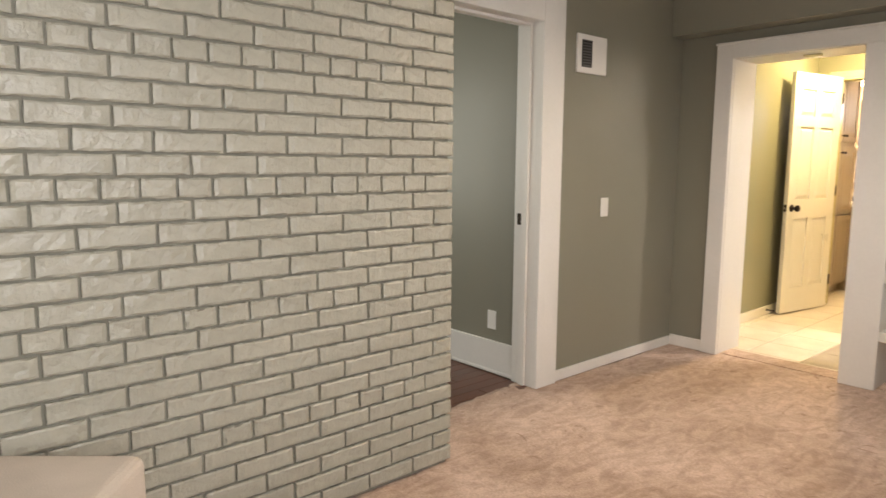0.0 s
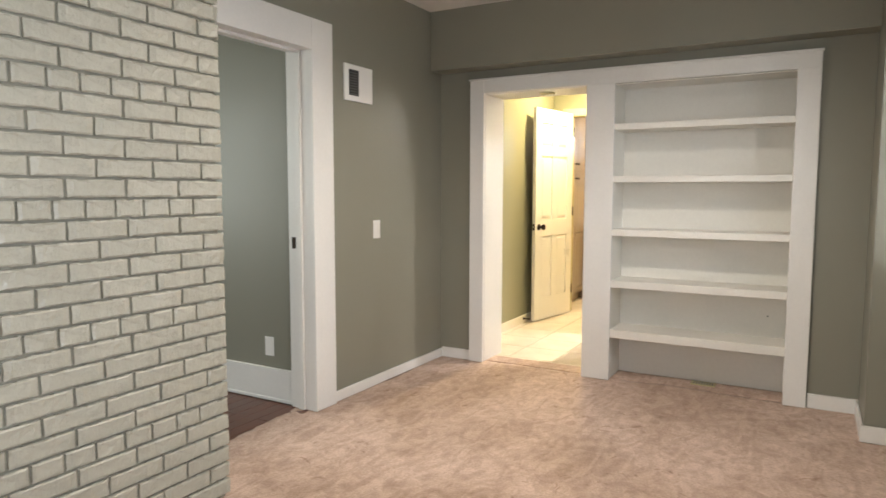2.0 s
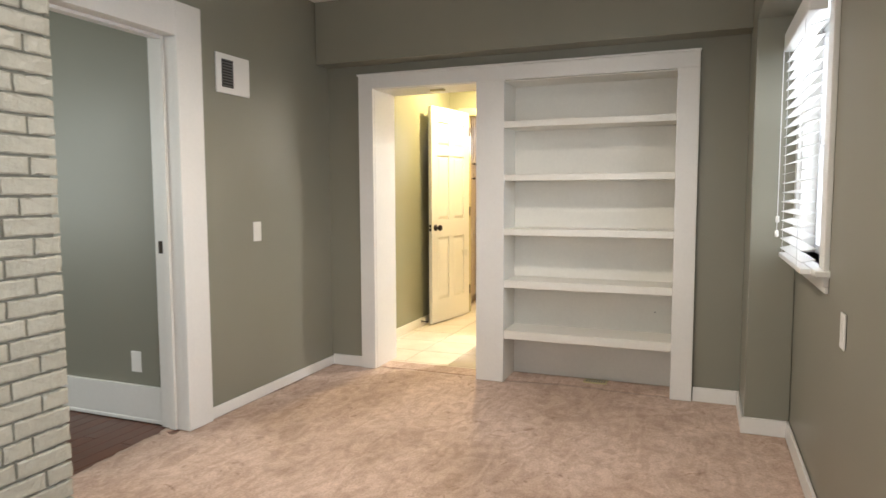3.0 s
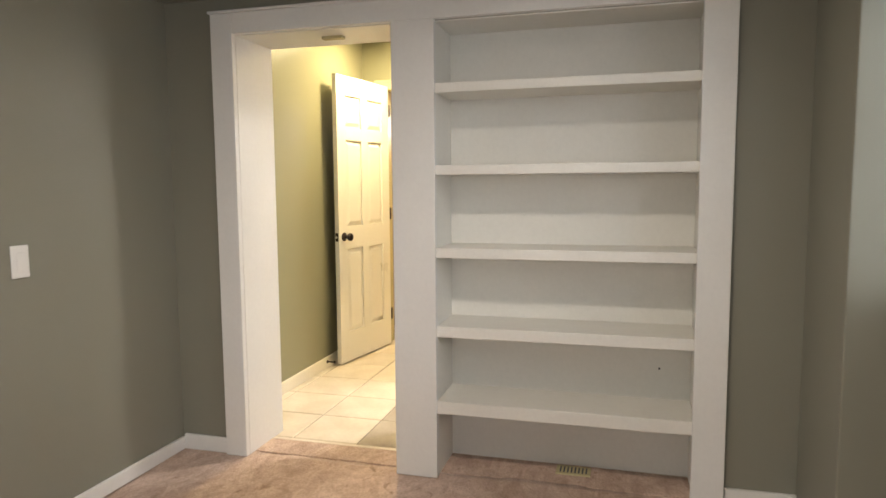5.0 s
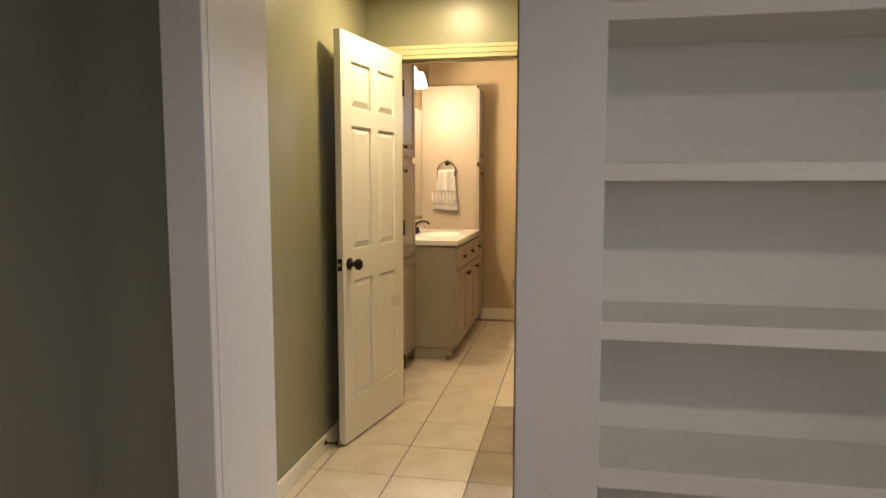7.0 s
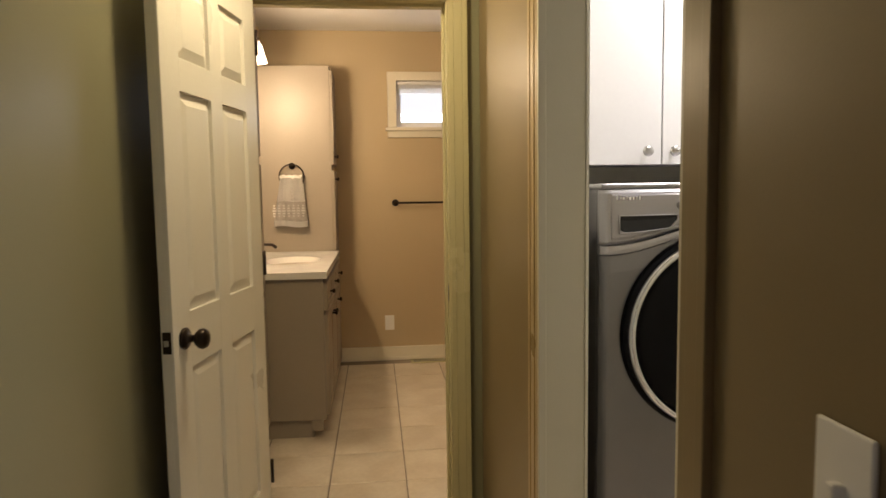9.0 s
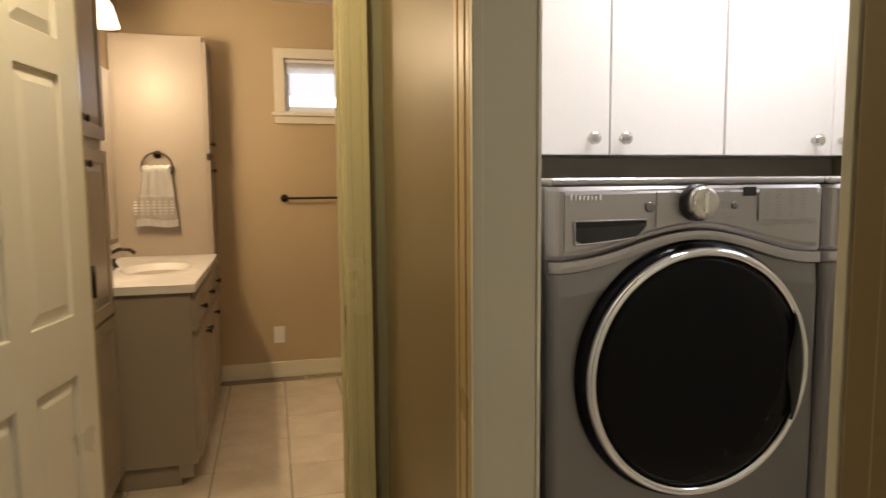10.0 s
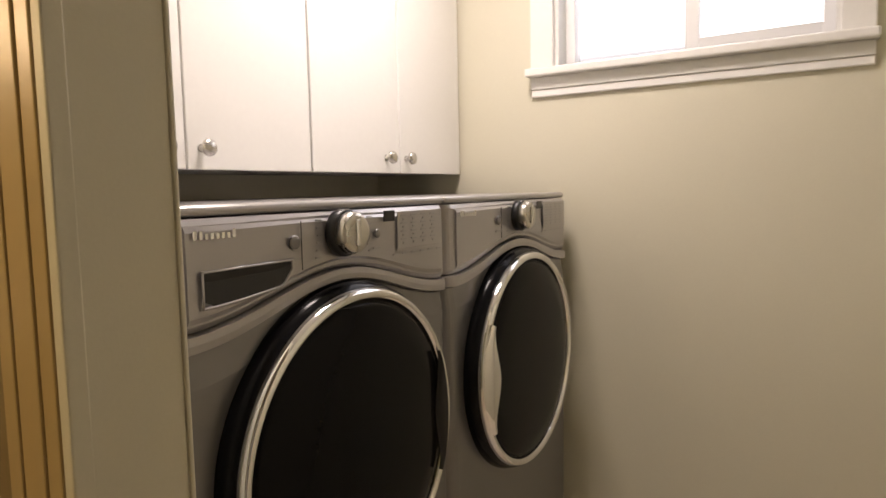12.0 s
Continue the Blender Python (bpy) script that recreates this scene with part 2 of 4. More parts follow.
def wall_x(name, x0, x1, ya, yb, z1, holes, mat, label):
    """A wall across x, from ya to yb, with holes of (y0, y1, z0, z1)."""
    items, y = [], ya
    for h0, h1, b, t in sorted(holes):
        items.append((x0, x1, y, h0, 0, z1))
        if b > 0:
            items.append((x0, x1, h0, h1, 0, b))
        if t < z1:
            items.append((x0, x1, h0, h1, t, z1))
        y = h1
    items.append((x0, x1, y, yb, 0, z1))
    return structure(boxes(name, items, mat), label, "wall")


def wall_y(name, y0, y1, xa, xb, z1, holes, mat, label):
    """A wall along x, between xa and xb, with holes of (x0, x1, z0, z1)."""
    items, x = [], xa
    for h0, h1, b, t in sorted(holes):
        items.append((x, h0, y0, y1, 0, z1))
        if b > 0:
            items.append((h0, h1, y0, y1, 0, b))
        if t < z1:
            items.append((h0, h1, y0, y1, t, z1))
        x = h1
    items.append((x, xb, y0, y1, 0, z1))
    return structure(boxes(name, items, mat), label, "wall")


# ---- ground, floors and ceilings ----
structure(boxes("ground", [(-300, 300, -300, 300, -0.5, -0.3)], GRASS), "flat green lawn round the house", "ground")
structure(boxes("floor_slab", [(-1.75, 9.95, -0.3, 6.2, -0.28, -0.03)], GROUT), "plain floor slab under the rooms", "floor")


def carpet():
    bm = bmesh.new()
    nx, ny = 150, 84
    x0, x1, y0 = -1.6, 4.97, -0.04
    grid = []
    for i in range(nx + 1):
        row = []
        x = x0 + (x1 - x0) * i / nx
        top = 2.89
        if 2.5 < x < 3.44:
            top = 3.02 - 0.10 * (3.44 - x) / 0.94 + 0.016 * noise.noise((x * 14, 0, 0)) + 0.012 * noise.noise((x * 45, 3, 0))
        elif 1.57 < x:
            top = 2.89
        for j in range(ny + 1):
            y = y0 + (top - y0) * j / ny
            z = 0.006 * noise.noise((x * 2.2, y * 2.2, 0)) + 0.005 * noise.noise((x * 7, y * 7, 5)) + 0.005 * noise.noise((x * 19, y * 19, 2)) - 0.002
            row.append(bm.verts.new((x, y, z)))
        grid.append(row)
    for i in range(nx):
        for j in range(ny):
            bm.faces.new((grid[i][j], grid[i + 1][j], grid[i + 1][j + 1], grid[i][j + 1]))
    ex = bmesh.ops.extrude_edge_only(bm, edges=[e for e in bm.edges if e.is_boundary])
    for v in ex["geom"]:
        if isinstance(v, bmesh.types.BMVert):
            v.co.z = -0.03
    return structure(mesh_object("floor_carpet", bm, CARPET, None, True), "worn pinkish beige cut-pile carpet with traffic marks", "carpet")


carpet()
# carpet and tile in the passage under the shelf wall
structure(boxes("floor_carpet_passage", [(4.965, 5.13, 1.6, 2.56, -0.03, 0.002), (4.965, 5.19, 0.5, 1.6, -0.03, 0.0)], CARPET, 0.004), "beige carpet running into the passage and under the shelves", "carpet")
structure(boxes("ceiling_room", [(-1.75, 5.0, -0.3, 3.05, 2.53, 2.65)], CEIL), "white painted ceiling of the carpeted room", "ceiling")
structure(boxes("ceiling_hall", [(5.2, 7.3, 1.7, 3.0, 2.45, 2.57)], CEIL), "white painted hall ceiling", "ceiling")
structure(boxes("ceiling_laundry", [(5.2, 7.35, -0.05, 1.7, 2.5, 2.62)], CEIL), "white painted laundry ceiling", "ceiling")
structure(boxes("ceiling_bath", [(7.25, 9.95, 0.0, 3.2, 2.52, 2.64)], CEIL), "white painted bathroom ceiling", "ceiling")
structure(boxes("ceiling_side_room", [(0.3, 3.65, 3.0, 6.3, 2.53, 2.65)], CEIL), "white painted ceiling of the side room", "ceiling")

# ---- walls ----
BZ = 2.115
wall_y("wall_left", 2.89, 3.04, -1.6, 4.92, 2.55, [(2.58, 3.45, 0, 2.045)], GREIGE, "greige painted wall with a wide cased doorway")
wall_y("wall_right", -0.19, -0.04, -1.6, 5.0, 2.55, [(0.1, 1.7, 0.9, 1.95), (3.62, 4.38, 0.95, 2.0)], GREIGE, "greige painted outer wall with a window")
wall_x("wall_back", -1.75, -1.6, -0.19, 3.04, 2.55, [(0.5, 2.1, 0.8, 2.0)], GREIGE, "greige painted wall with a window opening")
wall_x("wall_shelf", 4.92, 5.22, -0.04, 2.89, 2.55, [(0.53, 1.6, 0, 1.95), (1.765, 2.546, 0, 1.955)], GREIGE, "greige painted wall with built-in shelves and a passage")
structure(boxes("beam_over_shelves", [(4.76, 4.921, 0.168, 2.888, BZ, 2.54)], GREIGE, 0.004), "greige boxed beam under the ceiling", "beam")
structure(boxes("beam_along_wall", [(-1.598, 4.919, -0.038, 0.168, BZ - 0.03, 2.54)], GREIGE, 0.004), "greige boxed beam along the outer wall", "beam")
structure(boxes("pier", [(4.45, 4.919, -0.038, 0.17, 0, BZ)], GREIGE, 0.004), "greige painted pier in the corner", "pier")
# hall
wall_y("wall_hall_left", 2.84, 2.98, 5.22, 7.2, 2.47, [], SAGE, "sage green painted hall wall")
wall_y("wall_hall_right", 1.68, 1.79, 5.031, 7.2, 2.52, [(5.50, 6.28, 0, 2.06)], DIMTAN, "tan painted hall wall, colour darkened for dim light, with the laundry opening")
wall_x("wall_hall_end", 7.2, 7.32, 0.0, 3.1, 2.54, [(1.905, 2.665, 0, 2.045)], SAGE, "sage painted end wall with the bathroom doorway")
structure(boxes("passage_lining", [(5.221, 5.232, 2.546, 2.84, 0, 2.45), (5.221, 5.232, 1.8, 2.54, 1.97, 2.45)], SAGE), "sage wall over the passage on the hall side", "wall")
# bathroom
wall_x("wall_bath_far", 9.787, 9.93, 0.0, 3.1, 2.54, [(1.27, 2.02, 1.80, 2.155)], TAN, "tan painted bathroom wall with a small high window")
wall_y("wall_bath_left", 3.02, 3.15, 7.32, 9.787, 2.54, [], TAN, "tan painted bathroom wall behind the cabinets")
wall_y("wall_bath_right", 0.2, 0.3, 7.32, 9.787, 2.54, [], TAN, "tan painted bathroom wall")
structure(boxes("bath_door_wall_face", [(7.3205, 7.326, 0.3, 1.83, 0, 2.52), (7.3205, 7.326, 2.70, 3.02, 0, 2.52)], TAN), "tan painted face beside the bathroom door", "wall")
# laundry
wall_y("wall_laundry_window", -0.01, 0.13, 5.19, 7.2, 2.52, [(5.73, 6.49, 1.71, 2.32)], CREAM, "cream painted laundry wall with a sliding window")
structure(boxes("wall_laundry_lining", [(7.188, 7.1995, 0.131, 1.679, 0, 2.5), (5.2205, 5.232, 0.131, 1.679, 0, 2.5), (6.282, 7.186, 1.662, 1.6795, 0, 2.5), (5.234, 5.483, 1.668, 1.6795, 0, 2.5), (5.4835, 6.2815, 1.668, 1.6795, 2.062, 2.5)], CREAM), "cream painted laundry walls", "wall")
# side room
wall_x("wall_side_room", 3.48, 3.62, 3.041, 6.2, 2.55, [], GREIGE, "greige painted wall of the side room")
wall_x("wall_side_room_west", 0.3, 0.45, 3.041, 6.2, 2.55, [], GREIGE, "greige painted wall of the side room")
wall_y("wall_side_room_north", 6.05, 6.2, 0.45, 3.48, 2.55, [(0.7, 1.9, 0.9, 2.1)], GREIGE, "greige painted wall of the side room with a window opening")

# ---- trim ----
def base_run(name, items, mat, label):
    """Baseboard: a board with a narrower cap strip."""
    bm = bmesh.new()
    for x0, x1, y0, y1, h in items:
        add_box(bm, x0, x1, y0, y1, 0.0, h, bevel=0.003)
    return structure(mesh_object(name, bm, mat), label, "baseboard")


base_run("baseboard", [(3.615, 4.906, 2.872, 2.888, 0.062), (4.904, 4.918, 2.64, 2.874, 0.075), (4.904, 4.918, 0.17, 0.425, 0.085), (4.436, 4.904, 0.172, 0.186, 0.085), (4.434, 4.448, -0.036, 0.186, 0.085), (-1.59, 4.434, -0.036, -0.022, 0.085)], WHITE, "white painted baseboard of the carpeted room")
base_run("baseboard_hall", [(5.234, 7.15, 2.822, 2.838, 0.075), (6.375, 7.195, 1.792, 1.807, 0.085), (5.25, 5.40, 1.792, 1.807, 0.085)], BATHTRIM, "cream painted hall baseboard")
base_run("baseboard_bath", [(9.772, 9.785, 0.3, 2.5, 0.108), (9.765, 9.772, 0.3, 2.5, 0.028)], BATHTRIM, "cream bathroom baseboard with a quarter-round shoe")
base_run("baseboard_side_room", [(3.462, 3.478, 3.06, 6.0, 0.185), (3.455, 3.462, 3.06, 6.0, 0.02), (3.458, 3.478, 3.06, 6.0, 0.2)], WHITE, "tall white baseboard of the side room")

side_door = holder("trim_side_doorway", (2.58, 2.87, 0), "white painted wide casing round the side doorway", "door casing", kind="structure")


def under(parent, ob):
    """Parents ob, keeping the world place of its mesh."""
    ob.parent = parent
    ob.matrix_parent_inverse = Matrix.Translation(-Vector(parent.location))
    return ob


under(side_door, boxes("casing", [(3.43, 3.608, 2.855, 2.889, 0, 2.195), (2.452, 2.60, 2.855, 2.889, 0, 2.195), (2.60, 3.43, 2.855, 2.889, 2.025, 2.195)], WHITE, 0.004))
under(side_door, boxes("jamb", [(3.435, 3.449, 2.875, 3.05, 0, 2.044), (2.581, 2.595, 2.875, 3.05, 0, 2.044), (2.595, 3.435, 2.875, 3.05, 2.03, 2.044)], WHITE, 0.002))
under(side_door, boxes("stop", [(3.42, 3.436, 2.945, 2.985, 0, 2.03), (2.594, 2.61, 2.945, 2.985, 0, 2.03), (2.61, 3.42, 2.945, 2.985, 2.014, 2.03)], WHITE, 0.002))
under(side_door, boxes("latch_plate", [(3.4315, 3.4355, 2.995, 3.025, 0.93, 0.995)], BRONZE, 0.001))

# built-in shelves with the passage beside them, in one white frame
unit = holder("built_in_shelves", (4.89, 1.06, 0), "white painted built-in bookshelf with five empty shelves", "bookshelf")
FX0, FX1 = 4.89, 4.9195
under(unit, boxes("frame", [(FX0, FX1, 2.525, 2.634, 0, 2.042), (FX0, FX1, 1.588, 1.776, 0, 1.952), (FX0, FX1, 0.43, 0.552, 0, 1.952), (FX0, FX1, 0.43, 2.525, 1.952, 2.042)], WHITE, 0.003))
under(unit, boxes("cap", [(4.878, 4.9195, 0.424, 2.64, 2.042, 2.054)], WHITE, 0.003))
under(unit, boxes("back_panel", [(5.175, 5.19, 0.53, 1.60, 0, 1.95)], SHELFW))
under(unit, boxes("side_panel", [(4.9195, 5.175, 1.592, 1.6, 0, 1.95), (4.9195, 5.175, 0.53, 0.536, 0, 1.95), (4.9195, 5.175, 0.536, 1.592, 1.944, 1.95)], SHELFW))
for top, th in ((1.694, 0.04), (1.356, 0.04), (1.008, 0.043), (0.672, 0.048), (0.342, 0.056)):
    under(unit, boxes("shelf", [(4.902, 5.174, 0.537, 1.591, top - th, top)], SHELFW, 0.003))
under(unit, boxes("peg_hole", [(5.1735, 5.1755, 0.66, 0.668, 0.47, 0.478)], BLACK))
lining = holder("trim_passage", (4.92, 2.15, 0), "white painted lining of the passage opening", "door casing", kind="structure")
under(lining, boxes("lining", [(4.9195, 5.235, 2.524, 2.545, 0, 1.965), (4.9195, 5.03, 1.7655, 1.776, 0, 1.948), (4.9195, 5.235, 1.792, 2.524, 1.948, 1.966), ], WHITE, 0.002))
under(lining, boxes("stop", [(5.04, 5.08, 2.06, 2.16, 1.936, 1.949)], OLDTRIM, 0.002))


def profiled(bm, axis, lo, hi, face, out, z0, z1, flip=False):
    """A moulded casing board: three steps across its width. axis x: board runs up, lies in a wall along x."""
    w = hi - lo
    for a, b, d in ((0, 0.28, 0.55), (0.28, 0.72, 0.8), (0.72, 1.0, 1.0)):
        if flip:
            a, b = 1 - b, 1 - a
        p, q = sorted((face, face + out * d))
        if axis == "x":
            add_box(bm, lo + a * w, lo + b * w, p, q, z0, z1, 0.002)
        else:
            add_box(bm, p, q, lo + a * w, lo + b * w, z0, z1, 0.002)


def doorway_trim(name, label, at, build, mat=OLDTRIM):
    h = holder(name, at, label, "door casing", kind="structure")
    bm = bmesh.new()
    build(bm)
    under(h, mesh_object("casing", bm, mat))
    return h


def bath_casing(bm):
    profiled(bm, "y", 1.838, 1.91, 7.1995, -0.02, 0, 2.05, True)
    profiled(bm, "y", 2.66, 2.732, 7.1995, -0.02, 0, 2.05)
    for a, b, d in ((2.022, 2.045, 0.011), (2.045, 2.075, 0.016), (2.075, 2.095, 0.02)):
        add_box(bm, 7.1995 - d, 7.1995, 1.838, 2.732, a, b, 0.002)


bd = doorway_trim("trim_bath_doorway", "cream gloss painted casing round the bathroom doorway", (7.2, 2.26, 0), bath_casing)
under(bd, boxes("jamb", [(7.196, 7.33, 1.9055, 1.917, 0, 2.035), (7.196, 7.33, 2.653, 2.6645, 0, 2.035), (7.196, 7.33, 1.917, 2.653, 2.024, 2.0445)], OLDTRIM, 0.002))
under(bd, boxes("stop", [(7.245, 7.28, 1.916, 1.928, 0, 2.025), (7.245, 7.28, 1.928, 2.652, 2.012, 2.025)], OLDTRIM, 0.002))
under(bd, boxes("strike_plate", [(7.205, 7.235, 1.9155, 1.919, 0.885, 0.945)], BRONZE, 0.001))


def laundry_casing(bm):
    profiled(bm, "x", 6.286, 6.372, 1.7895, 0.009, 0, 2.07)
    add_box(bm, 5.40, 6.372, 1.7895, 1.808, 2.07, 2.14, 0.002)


ld = doorway_trim("trim_laundry_opening", "cream painted casing coloured for warm dim light and pale lining of the laundry opening", (5.9, 1.74, 0), laundry_casing, LAMPLITTRIM)
# near casing takes the wall's tan, with the dim light in its colour
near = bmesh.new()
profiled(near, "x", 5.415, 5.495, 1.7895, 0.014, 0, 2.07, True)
under(ld, mesh_object("near_casing", near, DIMTAN))
under(ld, boxes("lining", [(6.268, 6.2795, 1.677, 1.793, 0, 2.058), (5.5005, 5.51, 1.677, 1.793, 0, 2.058), (5.51, 6.268, 1.677, 1.793, 2.048, 2.0595)], CREAM, 0.0015))
under(ld, boxes("bead", [(6.264, 6.2795, 1.776, 1.796, 0, 2.058), (6.2655, 6.28, 1.671, 1.677, 0, 2.058)], CREAM, 0.002))

# ---- windows ----
def blind(name, label, x0, x1, y, z0, z1, pitch, tilt, parent_at, valance=0.085):
    """A slatted blind on a window in a wall along x: valance, slats, bottom rail, cords."""
    h = holder(name, parent_at, label, "window blind")
    under(h, boxes("valance", [(x0 - 0.015, x1 + 0.015, y - 0.01, y + 0.055, z1 - valance, z1)], SLAT, 0.004))
    n = int((z1 - valance - z0 - 0.03) / pitch)
    bm = bmesh.new()
    add_box(bm, -(x1 - x0) / 2, (x1 - x0) / 2, -0.025, 0.025, -0.0015, 0.0015)
    first = mesh_object("slat", bm, SLAT)
    for i in range(n):
        s = first if i == 0 else new("slat", first.data)
        under(h, s)
        s.matrix_parent_inverse = Matrix.Identity(4)
        s.matrix_basis = Matrix.Translation(-Vector(parent_at)) @ pose((x0 + x1) / 2, y + 0.018, z0 + 0.05 + i * pitch, tilt + 3 * noise.noise((i * 0.7, 0, 0)), 0.35 * noise.noise((i * 1.3, 4, 0)), 0)
    under(h, boxes("bottom_rail", [(x0, x1, y - 0.01, y + 0.046, z0, z0 + 0.022)], SLAT, 0.004))
    for cx in (x0 + 0.12, x1 - 0.12):
        under(h, boxes("ladder_cord", [(cx - 0.001, cx + 0.001, y + 0.044, y + 0.046, z0, z1 - valance)], SLAT))
    for k, cx in enumerate((x1 - 0.05, x1 - 0.035)):
        under(h, tube("pull_cord", [(cx, y + 0.06, z1 - valance), (cx + 0.004, y + 0.062, z0 + 0.2 - 0.07 * k)], 0.0014, SLAT))
        under(h, lathe("cord_knob", [(0.002, 0.0), (0.008, -0.004), (0.009, -0.03), (0.003, -0.034)], PLASTIC, pose(cx + 0.004, y + 0.062, z0 + 0.2 - 0.07 * k), seg=12))
    return h


def window_y(name, label, x0, x1, z0, z1, y_in, y_out, casing, sill, trim, slider):
    """A window in a wall along x whose inner face is y_in (the room lies towards +y)."""
    h = holder(name, ((x0 + x1) / 2, y_in, z0), label, "window", kind="structure")
    c = casing
    under(h, boxes("casing", [(x0 - c, x0, y_in, y_in + 0.02, z0, z1 + c), (x1, x1 + c, y_in, y_in + 0.02, z0, z1 + c), (x0, x1, y_in, y_in + 0.02, z1, z1 + c)], trim, 0.003))
    under(h, boxes("sill", [(x0 - c - sill, x1 + c + sill, y_out, y_in + 0.05, z0 - 0.025, z0)], trim, 0.005))
    under(h, boxes("apron", [(x0 - c, x1 + c, y_in, y_in + 0.018, z0 - 0.062, z0 - 0.025), (x0 - c, x1 + c, y_in, y_in + 0.013, z0 - 0.085, z0 - 0.062)], trim, 0.003))
    under(h, boxes("lining", [(x0, x0 + 0.012, y_out, y_in + 0.002, z0, z1), (x1 - 0.012, x1, y_out, y_in + 0.002, z0, z1), (x0 + 0.012, x1 - 0.012, y_out, y_in + 0.002, z1 - 0.012, z1)], trim, 0.002))
    a, b, ym = x0 + 0.012, x1 - 0.012, (y_in + y_out) / 2 - 0.02
    mid = (x0 + x1) / 2
    if slider:
        fr = [(a, a + 0.03, ym - 0.03, ym + 0.03, z0, z1 - 0.012), (b - 0.03, b, ym - 0.03, ym + 0.03, z0, z1 - 0.012), (a, b, ym - 0.03, ym + 0.03, z0, z0 + 0.022), (a, b, ym - 0.03, ym + 0.03, z1 - 0.04, z1 - 0.012), (mid - 0.03, mid + 0.01, ym - 0.02, ym + 0.025, z0, z1 - 0.012),
              (a + 0.03, mid - 0.03, ym + 0.002, ym + 0.026, z0 + 0.022, z0 + 0.05)]
    else:
        zm = (z0 + z1) / 2
        fr = [(a, a + 0.035, ym - 0.03, ym + 0.03, z0, z1 - 0.012), (b - 0.035, b, ym - 0.03, ym + 0.03, z0, z1 - 0.012), (a, b, ym - 0.03, ym + 0.03, z0, z0 + 0.04), (a, b, ym - 0.03, ym + 0.03, z1 - 0.05, z1 - 0.012), (a, b, ym - 0.02, ym + 0.025, zm - 0.02, zm + 0.02)]
    under(h, boxes("sash", fr, VINYL, 0.002))
    g = under(h, boxes("pane", [(a + 0.02, b - 0.02, ym - 0.006, ym - 0.002, z0 + 0.01, z1 - 0.03)], PANE))
    g.visible_shadow = False
    return h


window_y("window_1", "white double-hung window with a deep sill", 3.62, 4.38, 0.95, 2.0, -0.04, -0.19, 0.105, 0.02, WHITE, False)
blind("window_blind", "white slatted window blind lowered to the sill", 3.60, 4.36, 0.0, 0.925, 1.985, 0.044, -14, (3.98, 0.0, 0.925))
window_y("window_2", "white sliding window with a moulded sill", 5.73, 6.49, 1.71, 2.32, 0.13, -0.01, 0.075, 0.008, WHITE, True)
structure(boxes("backdrop", [(-1, 9, -3.02, -3.0, -0.3, 5)], OUTSIDE), "bright overcast distance outside the windows", "backdrop")
structure(boxes("backdrop_bath", [(11.5, 11.52, -1, 5, -0.3, 5)], OUTSIDE), "bright overcast distance outside the bathroom", "backdrop")

bw = holder("window_3", (9.787, 1.64, 1.8), "small high bathroom window in a cream casing", "window", kind="structure")
under(bw, boxes("casing", [(9.765, 9.786, 2.02, 2.088, 1.80, 2.217), (9.765, 9.786, 1.20, 1.27, 1.80, 2.217), (9.765, 9.786, 1.27, 2.02, 2.152, 2.217)], BATHTRIM, 0.003))
under(bw, boxes("sill", [(9.745, 9.80, 1.18, 2.105, 1.775, 1.80), (9.767, 9.786, 1.2, 2.09, 1.725, 1.775)], BATHTRIM, 0.004))
under(bw, boxes("sash", [(9.82, 9.87, 1.985, 2.019, 1.802, 2.153), (9.82, 9.87, 1.272, 1.305, 1.802, 2.153), (9.82, 9.87, 1.305, 1.985, 1.802, 1.845), (9.82, 9.87, 1.305, 1.985, 2.11, 2.153)], VINYL, 0.002))
under(bw, boxes("pane", [(9.85, 9.854, 1.30, 1.99, 1.84, 2.12)], PANE)).visible_shadow = False
bb = holder("rolled_blind", (9.8, 1.64, 2.08), "white mini blind pulled up under the window head", "window blind")
under(bb, boxes("head_rail", [(9.79, 9.818, 1.28, 2.012, 2.125, 2.15)], SLAT, 0.003))
under(bb, boxes("slat", [(9.792, 9.816, 1.285, 2.008, 2.058 + 0.0075 * i, 2.0625 + 0.0075 * i) for i in range(9)], SLAT, 0.001))


# ---- wall plates ----
def plate(name, label, cat, at, rz, kind):
    """A wall plate that faces local -y; kind switch, rocker or outlet."""
    h = holder(name, at, label, cat)
    h.rotation_euler = (0, 0, radians(rz))
    boxes("plate", [(-0.036, 0.036, -0.006, 0.0, -0.058, 0.058)], PLASTIC, 0.0025, h)
    if kind == "switch":
        boxes("toggle", [(-0.005, 0.005, -0.018, -0.005, -0.012, 0.008)], PLASTIC, 0.002, h)
    elif kind == "rocker":
        boxes("rocker", [(-0.017, 0.017, -0.009, -0.005, -0.033, 0.033)], PLASTIC, 0.002, h)
    else:
        boxes("socket", [(-0.016, 0.016, -0.008, -0.005, 0.006, 0.034), (-0.016, 0.016, -0.008, -0.005, -0.034, -0.006)], PLASTIC, 0.003, h)
        tagged(boxes("slot", [(sx, sx + 0.003, -0.0088, -0.0078, sz, sz + 0.009) for sx in (-0.008, 0.006) for sz in (0.018, -0.022)], BLACK, 0, h), kind="stuff")
    return h


